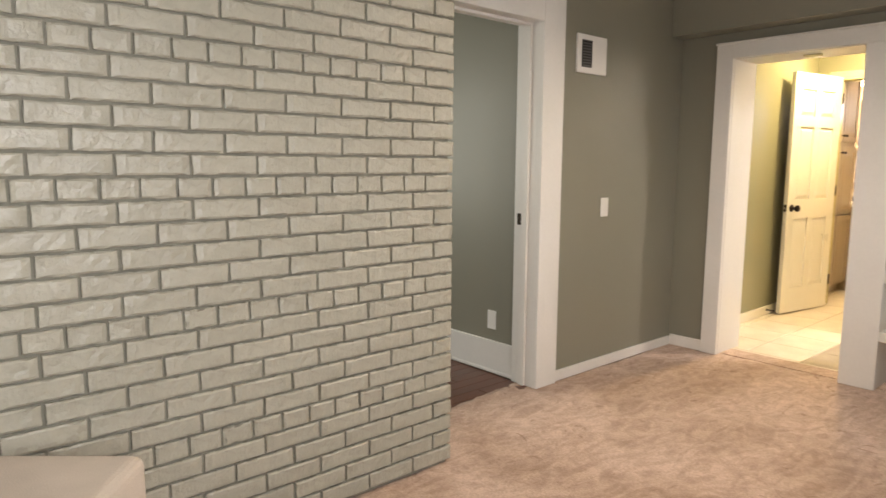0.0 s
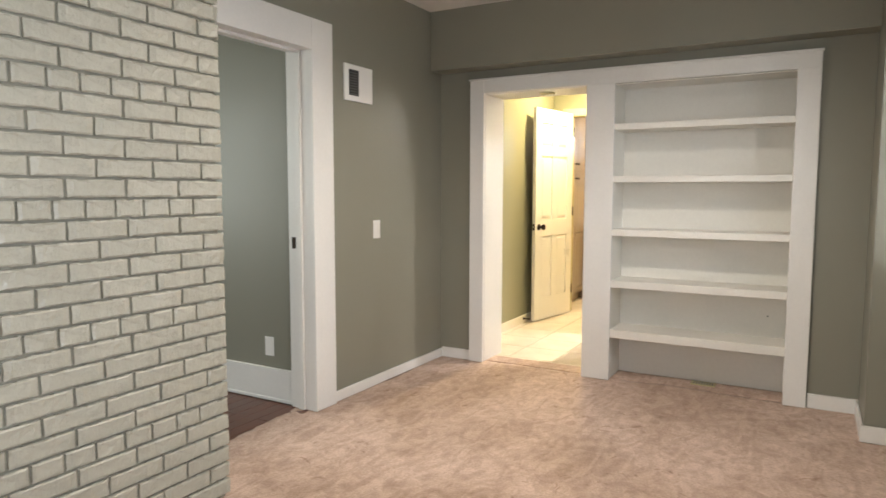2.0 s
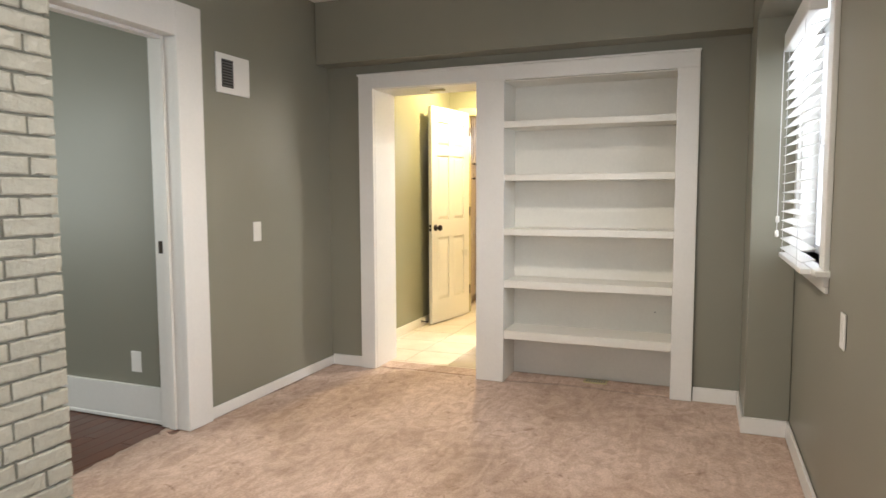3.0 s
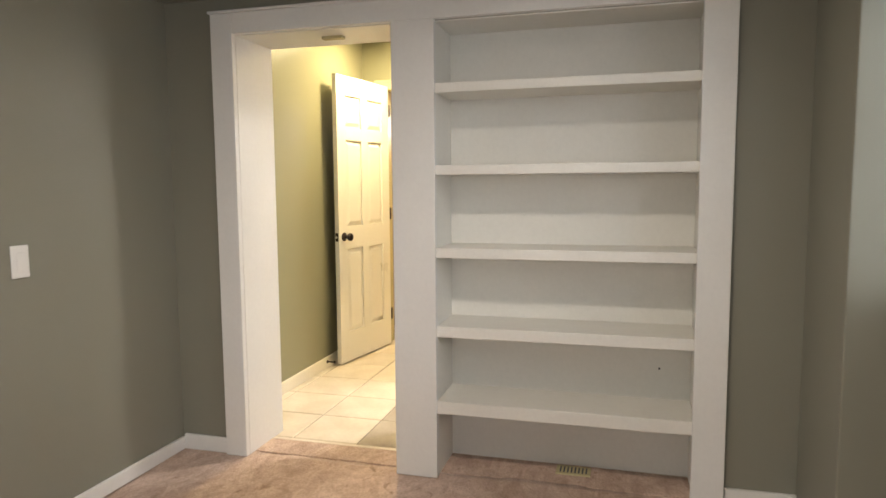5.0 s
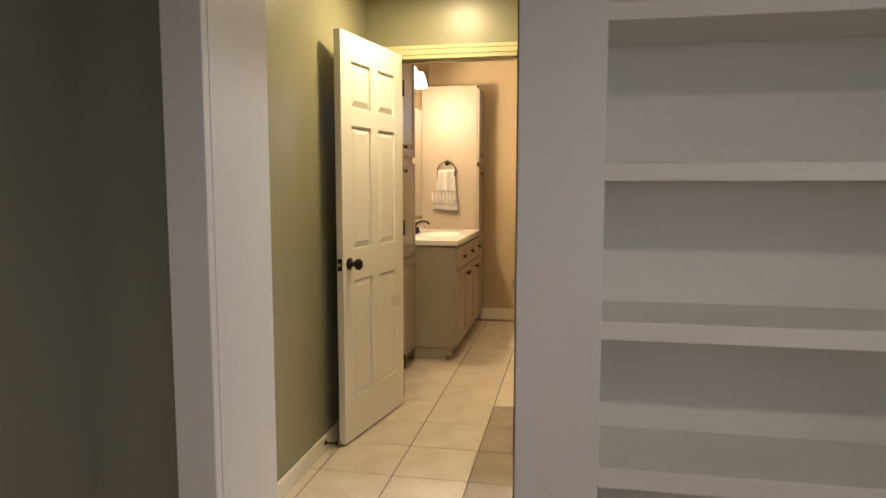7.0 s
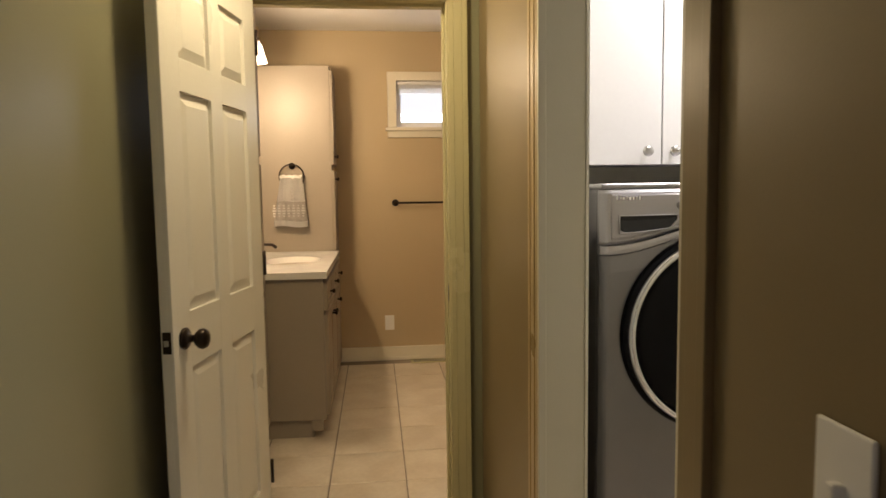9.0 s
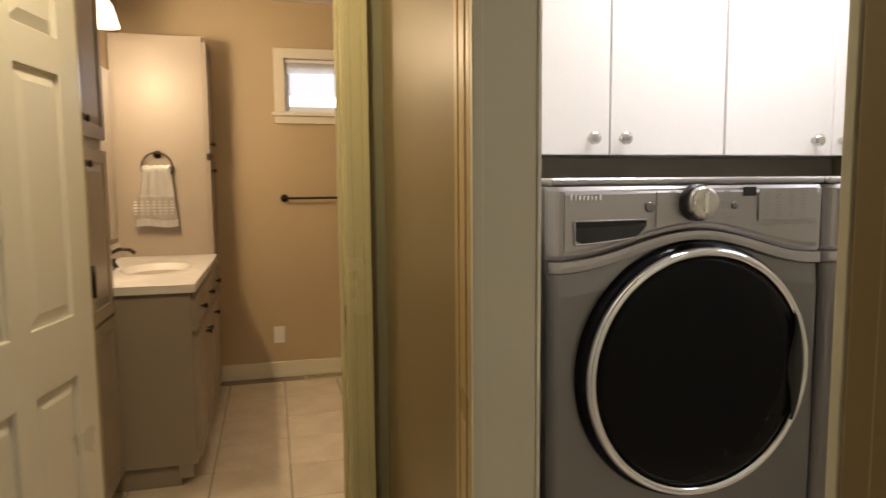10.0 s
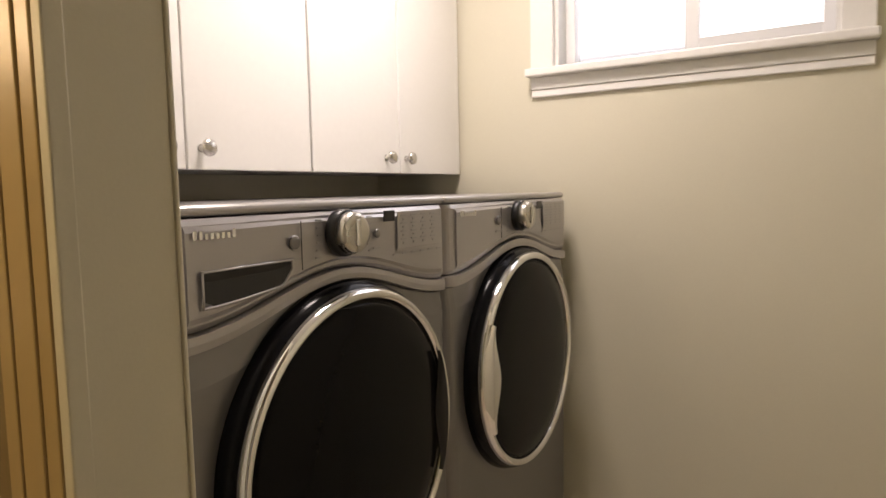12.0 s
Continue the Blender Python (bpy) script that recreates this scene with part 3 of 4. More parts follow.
plate("light_switch", "white light switch on the greige wall", "light switch", (4.07, 2.888, 1.013), 0, "rocker")
plate("wall_outlet", "white wall outlet above the tall baseboard", "outlet", (3.478, 3.26, 0.325), 90, "outlet")
plate("light_switch", "white light switch below the window", "light switch", (3.2, -0.038, 0.79), 180, "rocker")
plate("light_switch", "white toggle light switch in the passage", "light switch", (5.183, 1.791, 1.047), 180, "switch")
plate("wall_outlet", "white wall outlet on the tan bathroom wall", "outlet", (9.785, 2.105, 0.296), 90, "outlet")

vent = holder("wall_vent", (3.885, 2.889, 1.903), "white wall vent with a grey louvred grille", "vent")
boxes("plate", [(-0.14, 0.14, -0.012, 0.0, -0.108, 0.108)], PLASTIC, 0.003, vent)
boxes("grille", [(-0.10, -0.005, -0.0135, -0.0118, -0.075, 0.075)], BLACK, 0, vent)
tagged(boxes("louvre", [(-0.098, -0.007, -0.017, -0.0136, -0.07 + 0.0156 * i, -0.063 + 0.0156 * i) for i in range(10)], GRILLE, 0.001, vent), kind="stuff")
reg = holder("floor_register", (5.105, 1.02, 0.001), "cream metal floor register under the shelves", "floor register")
boxes("frame", [(-0.045, 0.045, -0.075, 0.075, 0, 0.007)], OLDTRIM, 0.002, reg)
tagged(boxes("slot", [(-0.03, 0.03, -0.06 + 0.016 * i, -0.053 + 0.016 * i, 0.0066, 0.0076) for i in range(8)], BLACK, 0, reg), kind="stuff")
reg2 = holder("floor_register", (9.70, 1.80, 0.0), "cream metal floor register on the bathroom tiles", "floor register")
boxes("frame", [(-0.055, 0.055, -0.15, 0.15, 0, 0.008)], OLDTRIM, 0.002, reg2)
tagged(boxes("slot", [(a, a + 0.034, -0.13 + 0.0125 * i, -0.123 + 0.0125 * i, 0.0076, 0.0088) for i in range(21) for a in (-0.038, 0.004)], BLACK, 0, reg2), kind="stuff")

# ---- padded block by the brick ----
pad = holder("ottoman", (1.121, 2.16, 0), "beige upholstered ottoman block with rounded edges", "ottoman")
pad.rotation_euler = (0, 0, radians(139.5))
boxes("cushion", [(0, 0.42, 0.0, 0.46, 0.10, 0.55)], PAD, 0.03, pad, 4)
boxes("base", [(0.02, 0.40, 0.02, 0.44, 0.0, 0.10)], PAD, 0.004, pad)


# ---- panel doors ----
def panel_leaf(name, w, h, t, columns, rows, mat, parent, depth=0.009):
    """A leaf from x 0 to w, its face at y 0, with recessed and raised panels."""
    bm = bmesh.new()
    add_box(bm, 0, w, depth, t, 0, h, 0.0015)
    xs, zs = [0] + [v for c in columns for v in c] + [w], [0] + [v for r in rows for v in r] + [h]
    for i in range(0, len(xs), 2):
        add_box(bm, xs[i], xs[i + 1], 0, depth + 0.001, 0, h, 0.0018)
    for c in columns:
        for k in range(0, len(zs), 2):
            add_box(bm, c[0] - 0.001, c[1] + 0.001, 0, depth + 0.001, zs[k], zs[k + 1], 0.0018)
        for r in rows:
            x0, x1, z0, z1 = c[0], c[1], r[0], r[1]
            s, d = min(0.035, (x1 - x0) * 0.22), 0.002
            o = [bm.verts.new(q) for q in ((x0 + 0.006, depth, z0 + 0.006), (x1 - 0.006, depth, z0 + 0.006), (x1 - 0.006, depth, z1 - 0.006), (x0 + 0.006, depth, z1 - 0.006))]
            p = [bm.verts.new(q) for q in ((x0 + s, d, z0 + s), (x1 - s, d, z0 + s), (x1 - s, d, z1 - s), (x0 + s, d, z1 - s))]
            for a in range(4):
                bm.faces.new((o[a], o[(a + 1) % 4], p[(a + 1) % 4], p[a]))
            bm.faces.new(p)
    return mesh_object(name, bm, mat, parent)


KNOB = [(0.0001, 0), (0.03, 0), (0.031, 0.006), (0.026, 0.010), (0.012, 0.013), (0.010, 0.03), (0.018, 0.035), (0.027, 0.045), (0.029, 0.055), (0.024, 0.065), (0.012, 0.070), (0.0001, 0.071)]
door = holder("bathroom_door", (7.165, 2.617, 0.012), "cream white six-panel door standing open against the hall wall", "door")
door.rotation_euler = (0, 0, radians(169.9 + 180))
# hinge at the local origin, the leaf runs to local -x, its face towards -y
leaf = panel_leaf("leaf", 0.705, 2.03, 0.035, [(0.105, 0.31), (0.395, 0.60)], [(0.215, 0.815), (0.975, 1.585), (1.675, 1.895)], DOORP, door, 0.012)
leaf.location = (-0.705, 0, 0)
lathe("knob", KNOB, BRONZE, pose(-0.645, 0, 0.905, 90, 0, 0), door)
boxes("latch_plate", [(-0.7075, -0.7045, 0.006, 0.030, 0.875, 0.935)], BRONZE, 0.001, door)
boxes("latch", [(-0.714, -0.7075, 0.012, 0.024, 0.897, 0.913)], NICKEL, 0.002, door)
for hz in (0.2, 1.0, 1.8):
    lathe("hinge", [(0.0001, 0), (0.006, 0), (0.006, 0.09), (0.0001, 0.09)], BRONZE, pose(0.004, -0.006, hz), door, 12)
stopper = holder("door_stop", (6.40, 2.82, 0.045), "dark metal spring door stop on the baseboard", "door stop")
lathe("rod", [(0.0001, 0), (0.012, 0), (0.012, 0.004), (0.005, 0.006), (0.005, 0.05), (0.009, 0.052), (0.009, 0.062), (0.0001, 0.063)], BRONZE, pose(0, 0, 0, 90, 0, 0), stopper, 14)

hl = holder("ceiling_lamp", (6.64, 2.34, 2.45), "white round flush ceiling lamp in the hall", "ceiling lamp")
lathe("base", [(0.0001, 0), (0.12, 0), (0.12, -0.012), (0.108, -0.03), (0.10, -0.044), (0.0001, -0.044)], PLASTIC, pose(0, 0, 0), hl)
rl = holder("ceiling_lamp", (3.1, 1.35, 2.53), "white ring of a recessed ceiling lamp", "ceiling lamp")
lathe("trim_ring", [(0.07, -0.001), (0.10, -0.001), (0.098, -0.008), (0.072, -0.010)], PLASTIC, pose(0, 0, 0), rl)
ll = holder("laundry_ceiling_lamp", (6.45, 0.9, 2.5), "white rectangular ceiling lamp in the laundry", "ceiling lamp")
boxes("housing", [(-0.19, 0.19, -0.19, 0.19, -0.045, 0)], PLASTIC, 0.004, ll)

# ---- bathroom things ----
SMALLKNOB = [(0.0001, 0), (0.007, 0), (0.005, 0.006), (0.006, 0.014), (0.013, 0.019), (0.014, 0.025), (0.008, 0.030), (0.0001, 0.031)]


def cab_door(parent, x0, x1, face, z0, z1, knob=None, arch=False):
    w, h = x1 - x0, z1 - z0
    d = panel_leaf("door", w, h, 0.02, [(0.05, w - 0.05)], [(0.05, h - 0.05)] if h > 0.2 else [(0.03, h - 0.03)], CABP, parent, 0.007)
    d.location = Vector((x0, face - 0.02, z0)) - Vector(parent.location)
    if knob:
        lathe("knob", SMALLKNOB, BRONZE, pose(knob[0] - x0, 0, knob[1] - z0, 90, 0, 0), d, 16)
    return d


def tall_cabinet(x0, x1, face, back, top, split, low, label, knob_x, columns=1):
    h = holder("linen_cabinet", ((x0 + x1) / 2, back, 0), label, "cabinet", "linen cabinets")
    under(h, boxes("body", [(x0, x1, face, back, 0.09, top), (x0 + 0.004, x1 - 0.004, face + 0.05, back, 0, 0.09)], CABP, 0.002))
    w = (x1 - x0) / columns
    for c in range(columns):
        a, b = x0 + c * w + 0.006, x0 + (c + 1) * w - 0.006
        k = (b - 0.03 if c % 2 == 0 else a + 0.03) if columns > 1 else knob_x
        cab_door(h, a, b, face, split + 0.012, top - 0.03, (k, split + 0.07))
        cab_door(h, a, b, face, low + 0.005, split - 0.03, (k, split - 0.09))
        cab_door(h, a, b, face, 0.11, low - 0.012)
    return h


tall_cabinet(7.36, 8.14, 2.79, 3.015, 2.32, 1.49, 0.80, "greige painted tall linen cabinet with panel doors", 8.05, 2)
tall_cabinet(9.44, 9.783, 2.50, 3.015, 2.20, 1.50, 0.80, "greige painted tall linen cabinet beside the vanity", 9.51)

van = holder("vanity", (8.8, 3.0, 0), "greige vanity cabinet with a white moulded sink top", "vanity")
under(van, boxes("body", [(8.17, 9.435, 2.48, 3.015, 0.10, 0.865), (8.19, 9.435, 2.55, 3.015, 0, 0.10), (8.17, 8.19, 2.50, 2.56, 0.04, 0.10)], CABP, 0.002))
for a, b in ((8.185, 8.595), (8.605, 9.015), (9.025, 9.425)):
    cab_door(van, a, b, 2.48, 0.69, 0.84, ((a + b) / 2, 0.765))
    cab_door(van, a, b, 2.48, 0.125, 0.665, (b - 0.035 if a < 8.5 else a + 0.035, 0.61))


def sink_top():
    bm = bmesh.new()
    x0, x1, y0, y1, zt, zb = 8.15, 9.437, 2.458, 3.015, 0.90, 0.865
    cx, cy, rx, ry, n = 8.80, 2.71, 0.25, 0.17, 40
    rim, mid, low = [], [], []
    for i in range(n):
        a = 2 * math.pi * i / n
        rim.append(bm.verts.new((cx + rx * math.cos(a), cy + ry * math.sin(a), zt)))
        mid.append(bm.verts.new((cx + rx * 0.85 * math.cos(a), cy + ry * 0.85 * math.sin(a), zt - 0.05)))
        low.append(bm.verts.new((cx + rx * 0.3 * math.cos(a), cy + ry * 0.3 * math.sin(a), zt - 0.12)))
    outer = []
    for i in range(n):
        a = 2 * math.pi * i / n
        k = 1 / max(abs(math.cos(a)), abs(math.sin(a)))
        u, v = math.cos(a) * k, math.sin(a) * k
        outer.append(bm.verts.new(((x0 + x1) / 2 + u * (x1 - x0) / 2, (y0 + y1) / 2 + v * (y1 - y0) / 2, zt)))
    under_ = [bm.verts.new((v.co.x, v.co.y, zb)) for v in outer]
    for a, b in ((outer, rim), (rim, mid), (mid, low), (under_, outer)):
        for i in range(n):
            bm.faces.new((a[i], a[(i + 1) % n], b[(i + 1) % n], b[i]))
    bm.faces.new(low)
    add_box(bm, x0, x1, 3.0, 3.015, zt + 0.001, zt + 0.09, 0.003)
    return mesh_object("sink_top", bm, COUNTER)


under(van, sink_top())
fau = holder("faucet", (8.80, 2.93, 0.90), "bronze faucet on the sink top", "faucet")
lathe("base", [(0.0001, 0), (0.026, 0), (0.024, 0.012), (0.014, 0.02), (0.012, 0.06), (0.0001, 0.06)], BRONZE, pose(0, 0, 0), fau)
tube("spout", [(0, 0, 0.05), (0, -0.01, 0.085), (0, -0.05, 0.105), (0, -0.10, 0.10), (0, -0.125, 0.08)], 0.01, BRONZE, fau)
for sx in (-0.1, 0.1):
    lathe("handle", [(0.0001, 0), (0.022, 0), (0.018, 0.014), (0.01, 0.03), (0.014, 0.045), (0.0001, 0.05)], BRONZE, pose(sx, 0, 0), fau, 20)

vl = holder("vanity_light", (8.575, 3.02, 2.2), "bronze vanity light with lit bell-shaped glass shades", "wall lamp")
boxes("backplate", [(-0.45, 0.45, -0.03, -0.001, -0.03, 0.05)], BRONZE, 0.006, vl)
for sx in (-0.275, 0.0, 0.275):
    tube("arm", [(sx, -0.03, 0.01), (sx, -0.07, 0.03), (sx, -0.12, 0.03)], 0.008, BRONZE, vl)
    lathe("shade", [(0.028, 0.02), (0.045, -0.01), (0.058, -0.06), (0.07, -0.105), (0.067, -0.105), (0.055, -0.06), (0.040, -0.012), (0.02, 0.012)], SHADE, pose(sx, -0.12, 0.01), vl, 24)
mir = holder("mirror", (8.79, 3.0, 1.0), "plain frameless mirror above the vanity", "mirror")
boxes("glass", [(-0.62, 0.62, 0.008, 0.018, 0.02, 0.98)], CHROME, 0.002, mir)

ring = holder("towel_ring", (9.438, 2.775, 1.505), "bronze towel ring on the side of the tall cabinet", "towel ring")
lathe("rosette", [(0.0001, 0), (0.024, 0), (0.022, 0.008), (0.012, 0.013), (0.010, 0.035), (0.0001, 0.038)], BRONZE, pose(0, 0, 0, 0, -90, 0), ring, 20)
tube("ring", [(-0.032, 0.085 * math.sin(2 * math.pi * i / 40), -0.075 + 0.085 * math.cos(2 * math.pi * i / 40)) for i in range(40)], 0.005, BRONZE, ring, True)


def hand_towel():
    """Two hanging layers folded over the ring, with pleats."""
    h = holder("hand_towel", (9.40, 2.775, 1.42), "white hand towel with a grey woven border on the towel ring", "towel")
    for mat, z0, z1, nm in ((TOWEL, -0.165, 0.0, "cloth"), (TOWELP, -0.30, -0.165, "border"), (TOWEL, -0.34, -0.30, "hem")):
        bm = bmesh.new()
        for layer, x_off in ((0, -0.018), (1, 0.012)):
            nu, nv = 28, 12
            g = []
            for i in range(nu + 1):
                u = i / nu * 2 - 1
                col = []
                for j in range(nv + 1):
                    z = z1 + (z0 - z1) * j / nv
                    s = -z / 0.34
                    w = 0.075 + 0.04 * min(1, s * 1.1)
                    p = 0.006 * math.sin(u * 7 + layer) * (1.05 - 0.6 * s) + 0.0015 * math.sin(u * 17 + s * 3)
                    lip = -0.03 * layer * 0 + 0.006 * math.sin(u * 3)
                    col.append(bm.verts.new((x_off + p, u * w + 0.012 * s, z + lip * s)))
                g.append(col)
            for i in range(nu):
                for j in range(nv):
                    bm.faces.new((g[i][j], g[i + 1][j], g[i + 1][j + 1], g[i][j + 1]))
        bmesh.ops.solidify(bm, geom=bm.faces[:], thickness=0.004)
        mesh_object(nm, bm, mat, h, True)
    bm = bmesh.new()
    for k in range(7):
        y = -0.088 + k * 0.033
        for q in range(5):
            add_box(bm, -0.026 - 0.004, -0.021, y + abs(q - 2) * 0.0035, y + 0.024 - abs(q - 2) * 0.0035, -0.27 + q * 0.018, -0.26 + q * 0.018, 0.001)
    mesh_object("motif", bm, TOWEL, h)
    tube("fold", [(-0.002 + 0.004 * math.sin(i), -0.075 + 0.15 * i / 14, 0.002 + 0.004 * math.sin(i * 1.7)) for i in range(15)], 0.018, TOWEL, h)
    return h


hand_towel()
bar = holder("towel_bar", (9.786, 1.74, 1.229), "bronze towel bar on the tan wall", "towel bar")
for sy in (0.302, -0.302):
    lathe("post", [(0.0001, 0), (0.027, 0), (0.025, 0.008), (0.012, 0.014), (0.010, 0.05), (0.016, 0.055), (0.016, 0.07), (0.0001, 0.072)], BRONZE, pose(0, sy, 0, 0, -90, 0), bar, 20)
tube("rod", [(-0.06, -0.3, 0), (-0.06, 0.3, 0)], 0.008, BRONZE, bar)


# ---- laundry ----
def wall_cabinet(y0, y1, seam, knobs):
    h = holder("wall_cabinet", (7.185, (y0 + y1) / 2, 1.395), "white laminate wall cabinet with plain doors", "cabinet", "laundry wall cabinets")
    under(h, boxes("body", [(6.85, 7.187, y0 + 0.001, y1 - 0.001, 1.397, 2.3)], LAMIN, 0.001))
    for a, b in ((y0, seam), (seam, y1)):
        under(h, boxes("door", [(6.83, 6.849, a + 0.002, b - 0.002, 1.393, 2.298)], LAMIN, 0.0025))
    for ky in knobs:
        under(h, lathe("knob", [(0.0001, 0), (0.009, 0), (0.007, 0.004), (0.006, 0.012), (0.015, 0.017), (0.018, 0.022), (0.017, 0.028), (0.010, 0.031), (0.0001, 0.032)], NICKEL, pose(6.83, ky, 1.437, 0, -90, 0), seg=24))
    return h


wall_cabinet(0.868, 1.60, 1.230, (1.287, 1.193))
wall_cabinet(0.142, 0.866, 0.492, (0.560, 0.462))
WX, WTOP, WZ = 6.43, 1.328, 0.35


def wave(u):
    """Height of the console's lower edge over a machine's width (u from -1 to 1)."""
    return -0.009 + 0.063 * (0.5 + 0.5 * math.cos(math.pi * min(1, abs(u) * 1.02))) ** 1.1


def strip(name, bottom, top, depth, mat, half, x_front, parent, n=48, bulge=0.0, edge=0.005, round_ends=0.02):
    """A plate on the front between two curves of height over the width, rounded at its rim."""
    bm = bmesh.new()
    front, back = [], []
    for i in range(n + 1):
        u = math.sin((i / n * 2 - 1) * math.pi / 2)
        y = u * half
        b, t = bottom(u), top(u)
        fall = round_ends * max(0.0, (abs(u) - 0.93) / 0.07) ** 2
        front.append([bm.verts.new((x_front + fall + (edge if k in (0, 4) else 0) - bulge * (1 - ((k - 2) / 2) ** 2), y, b + (t - b) * f)) for k, f in enumerate((0, 0.06, 0.5, 0.94, 1))])
        back.append([bm.verts.new((x_front + depth, y, b)), bm.verts.new((x_front + depth, y, t))])
    for i in range(n):
        for k in range(4):
            bm.faces.new((front[i][k], front[i + 1][k], front[i + 1][k + 1], front[i][k + 1]))
        bm.faces.new((front[i][0], back[i][0], back[i + 1][0], front[i + 1][0]))
        bm.faces.new((front[i][4], front[i + 1][4], back[i + 1][1], back[i][1]))
    for i in (0, n):
        bm.faces.new((*front[i], back[i][1], back[i][0]))
    return mesh_object(name, bm, mat, parent, False)


def machine(cy, name, label, dryer):
    """A front-loading machine on a drawer pedestal; local origin on the floor at its front centre, front towards -x."""
    h = holder(name, (WX, cy, 0), label, "washing machine" if not dryer else "dryer", "laundry machines")
    hw = 0.341
    boxes("pedestal", [(0.02, 0.74, -hw + 0.002, hw - 0.002, 0.02, WZ - 0.006)], SLATE, 0.008, h)
    boxes("pedestal_drawer", [(0.0, 0.022, -hw + 0.004, hw - 0.004, 0.05, WZ - 0.012)], SLATE, 0.008, h, 3)
    boxes("drawer_handle", [(-0.02, 0.002, -0.2, 0.2, WZ - 0.05, WZ - 0.03)], CHROME, 0.006, h)
    for a in (0.05, 0.66):
        for b in (-hw + 0.03, hw - 0.08):
            boxes("foot", [(a, a + 0.05, b, b + 0.05, 0, 0.022)], BLACK, 0.004, h)
    boxes("cabinet", [(0.03, 0.74, -hw, hw, WZ, WTOP - 0.012)], SLATE, 0.012, h, 3)
    boxes("top", [(0.004, 0.745, -hw, hw, WTOP - 0.016, WTOP)], SLATE2, 0.007, h, 3)
    strip("front_panel", lambda u: WZ + 0.004, lambda u: 1.136 + wave(u), 0.032, SLATE, hw, 0.0, h, edge=0.006)
    strip("ridge", lambda u: 1.139 + wave(u), lambda u: 1.164 + wave(u) * 0.92, 0.034, SLATE2, hw, -0.004, h, bulge=0.004, edge=0.006)
    strip("console", lambda u: 1.166 + wave(u) * 0.92, lambda u: WTOP - 0.018, 0.034, SLATE2, hw, -0.002, h, edge=0.006)
    strip("control_face", lambda u: 1.178 + wave(u * 0.92) * 0.92, lambda u: WTOP - 0.028, 0.01, SLATE2, hw - 0.028, -0.0065, h, edge=0.004, round_ends=0.0)
    # door: black surround, chrome rim, smoked glass
    dz, face = 0.905, -0.004
    turn = pose(face, 0, dz, 0, -90, 0)
    lathe("door_surround", [(0.0001, -0.02), (0.286, -0.02), (0.286, 0.004), (0.281, 0.020), (0.268, 0.03), (0.0001, 0.03)], GLASSK, turn, h, 72)
    lathe("chrome_rim", [(0.262, 0.020), (0.272, 0.022), (0.275, 0.030), (0.271, 0.040), (0.264, 0.044), (0.257, 0.041), (0.254, 0.034), (0.254, 0.020)], CHROME, turn, h, 96)
    lathe("door_glass", [(0.255, 0.024), (0.253, 0.034), (0.240, 0.039), (0.20, 0.043), (0.12, 0.046), (0.05, 0.047), (0.0001, 0.047)], GLASSK, turn, h, 72)
    # grip on the opening side
    side = 1 if dryer else -1
    bm = bmesh.new()
    n = 26
    rows_ = []
    for i in range(n + 1):
        a = -0.50 + 1.0 * i / n
        k = math.cos(a / 0.50 * math.pi / 2) ** 1.4
        r_out, r_in = (0.270, 0.256 - 0.062 * k) if dryer else (0.254, 0.252 - 0.04 * k)
        row = []
        for f, lift in ((0, 0.040), (0.15, 0.048), (0.55, 0.050 + 0.010 * k), (0.9, 0.050), (1.0, 0.042)):
            r = r_out + (r_in - r_out) * f
            row.append(bm.verts.new((face - lift - 0.001, side * r * math.cos(a), dz + r * math.sin(a))))
        rows_.append(row)
    for i in range(n):
        for k in range(4):
            bm.faces.new((rows_[i][k], rows_[i + 1][k], rows_[i + 1][k + 1], rows_[i][k + 1]))
    mesh_object("door_grip", bm, CHROME if dryer else BLACK, h, True)
    # dial, display and printed marks
    dial = pose(-0.0095, 0.010, 1.274, 0, -90, 0)
    lathe("dial_ring", [(0.0001, 0), (0.040, 0), (0.040, 0.012), (0.036, 0.018), (0.0001, 0.018)], BLACK, dial, h, 40)
    lathe("dial", [(0.0001, 0.015), (0.035, 0.015), (0.0345, 0.03), (0.031, 0.036), (0.024, 0.037), (0.0001, 0.035)], NICKEL, dial, h, 40)
    boxes("dial_bar", [(-0.0495, -0.044, 0.005, 0.015, 1.252, 1.296)], CHROME, 0.002, h)
    boxes("display", [(-0.0112, -0.0098, -0.142, -0.108, 1.286, 1.306)], BLACK, 0.0005, h)
    boxes("button_panel", [(-0.0110, -0.0098, -0.305, -0.150, 1.232, 1.303)], SLATE2, 0.0005, h)
    marks = [(-0.0120, -0.0109, -0.178 - 0.034 * c, -0.160 - 0.034 * c, 1.294 - 0.015 * r, 1.297 - 0.015 * r) for c in range(4) for r in range(4)]
    marks += [(-0.0120, -0.0109, -0.172 - 0.034 * c, -0.166 - 0.034 * c, 1.286 - 0.015 * r, 1.290 - 0.015 * r) for c in range(4) for r in range(4)]
    marks += [(-0.0112, -0.0100, -0.30 + 0.03 * c, -0.284 + 0.03 * c, 1.222, 1.2245) for c in range(6)]
    marks += [(-0.0112, -0.0100, s * (0.055 + 0.002 * abs(k)) - (0.014 if s < 0 else 0), s * (0.055 + 0.002 * abs(k)) + (0 if s < 0 else 0.014), 1.272 + 0.012 * k, 1.2745 + 0.012 * k) for s in (1, -1) for k in (-3, -2, -1, 0, 1, 2)]
    marks += [(-0.0112, -0.0100, 0.108, 0.135, 1.238, 1.2425), (-0.0112, -0.0100, -0.095, -0.075, 1.238, 1.242)]
    tagged(boxes("printed_mark", marks, PRINT, 0, h), kind="stuff")
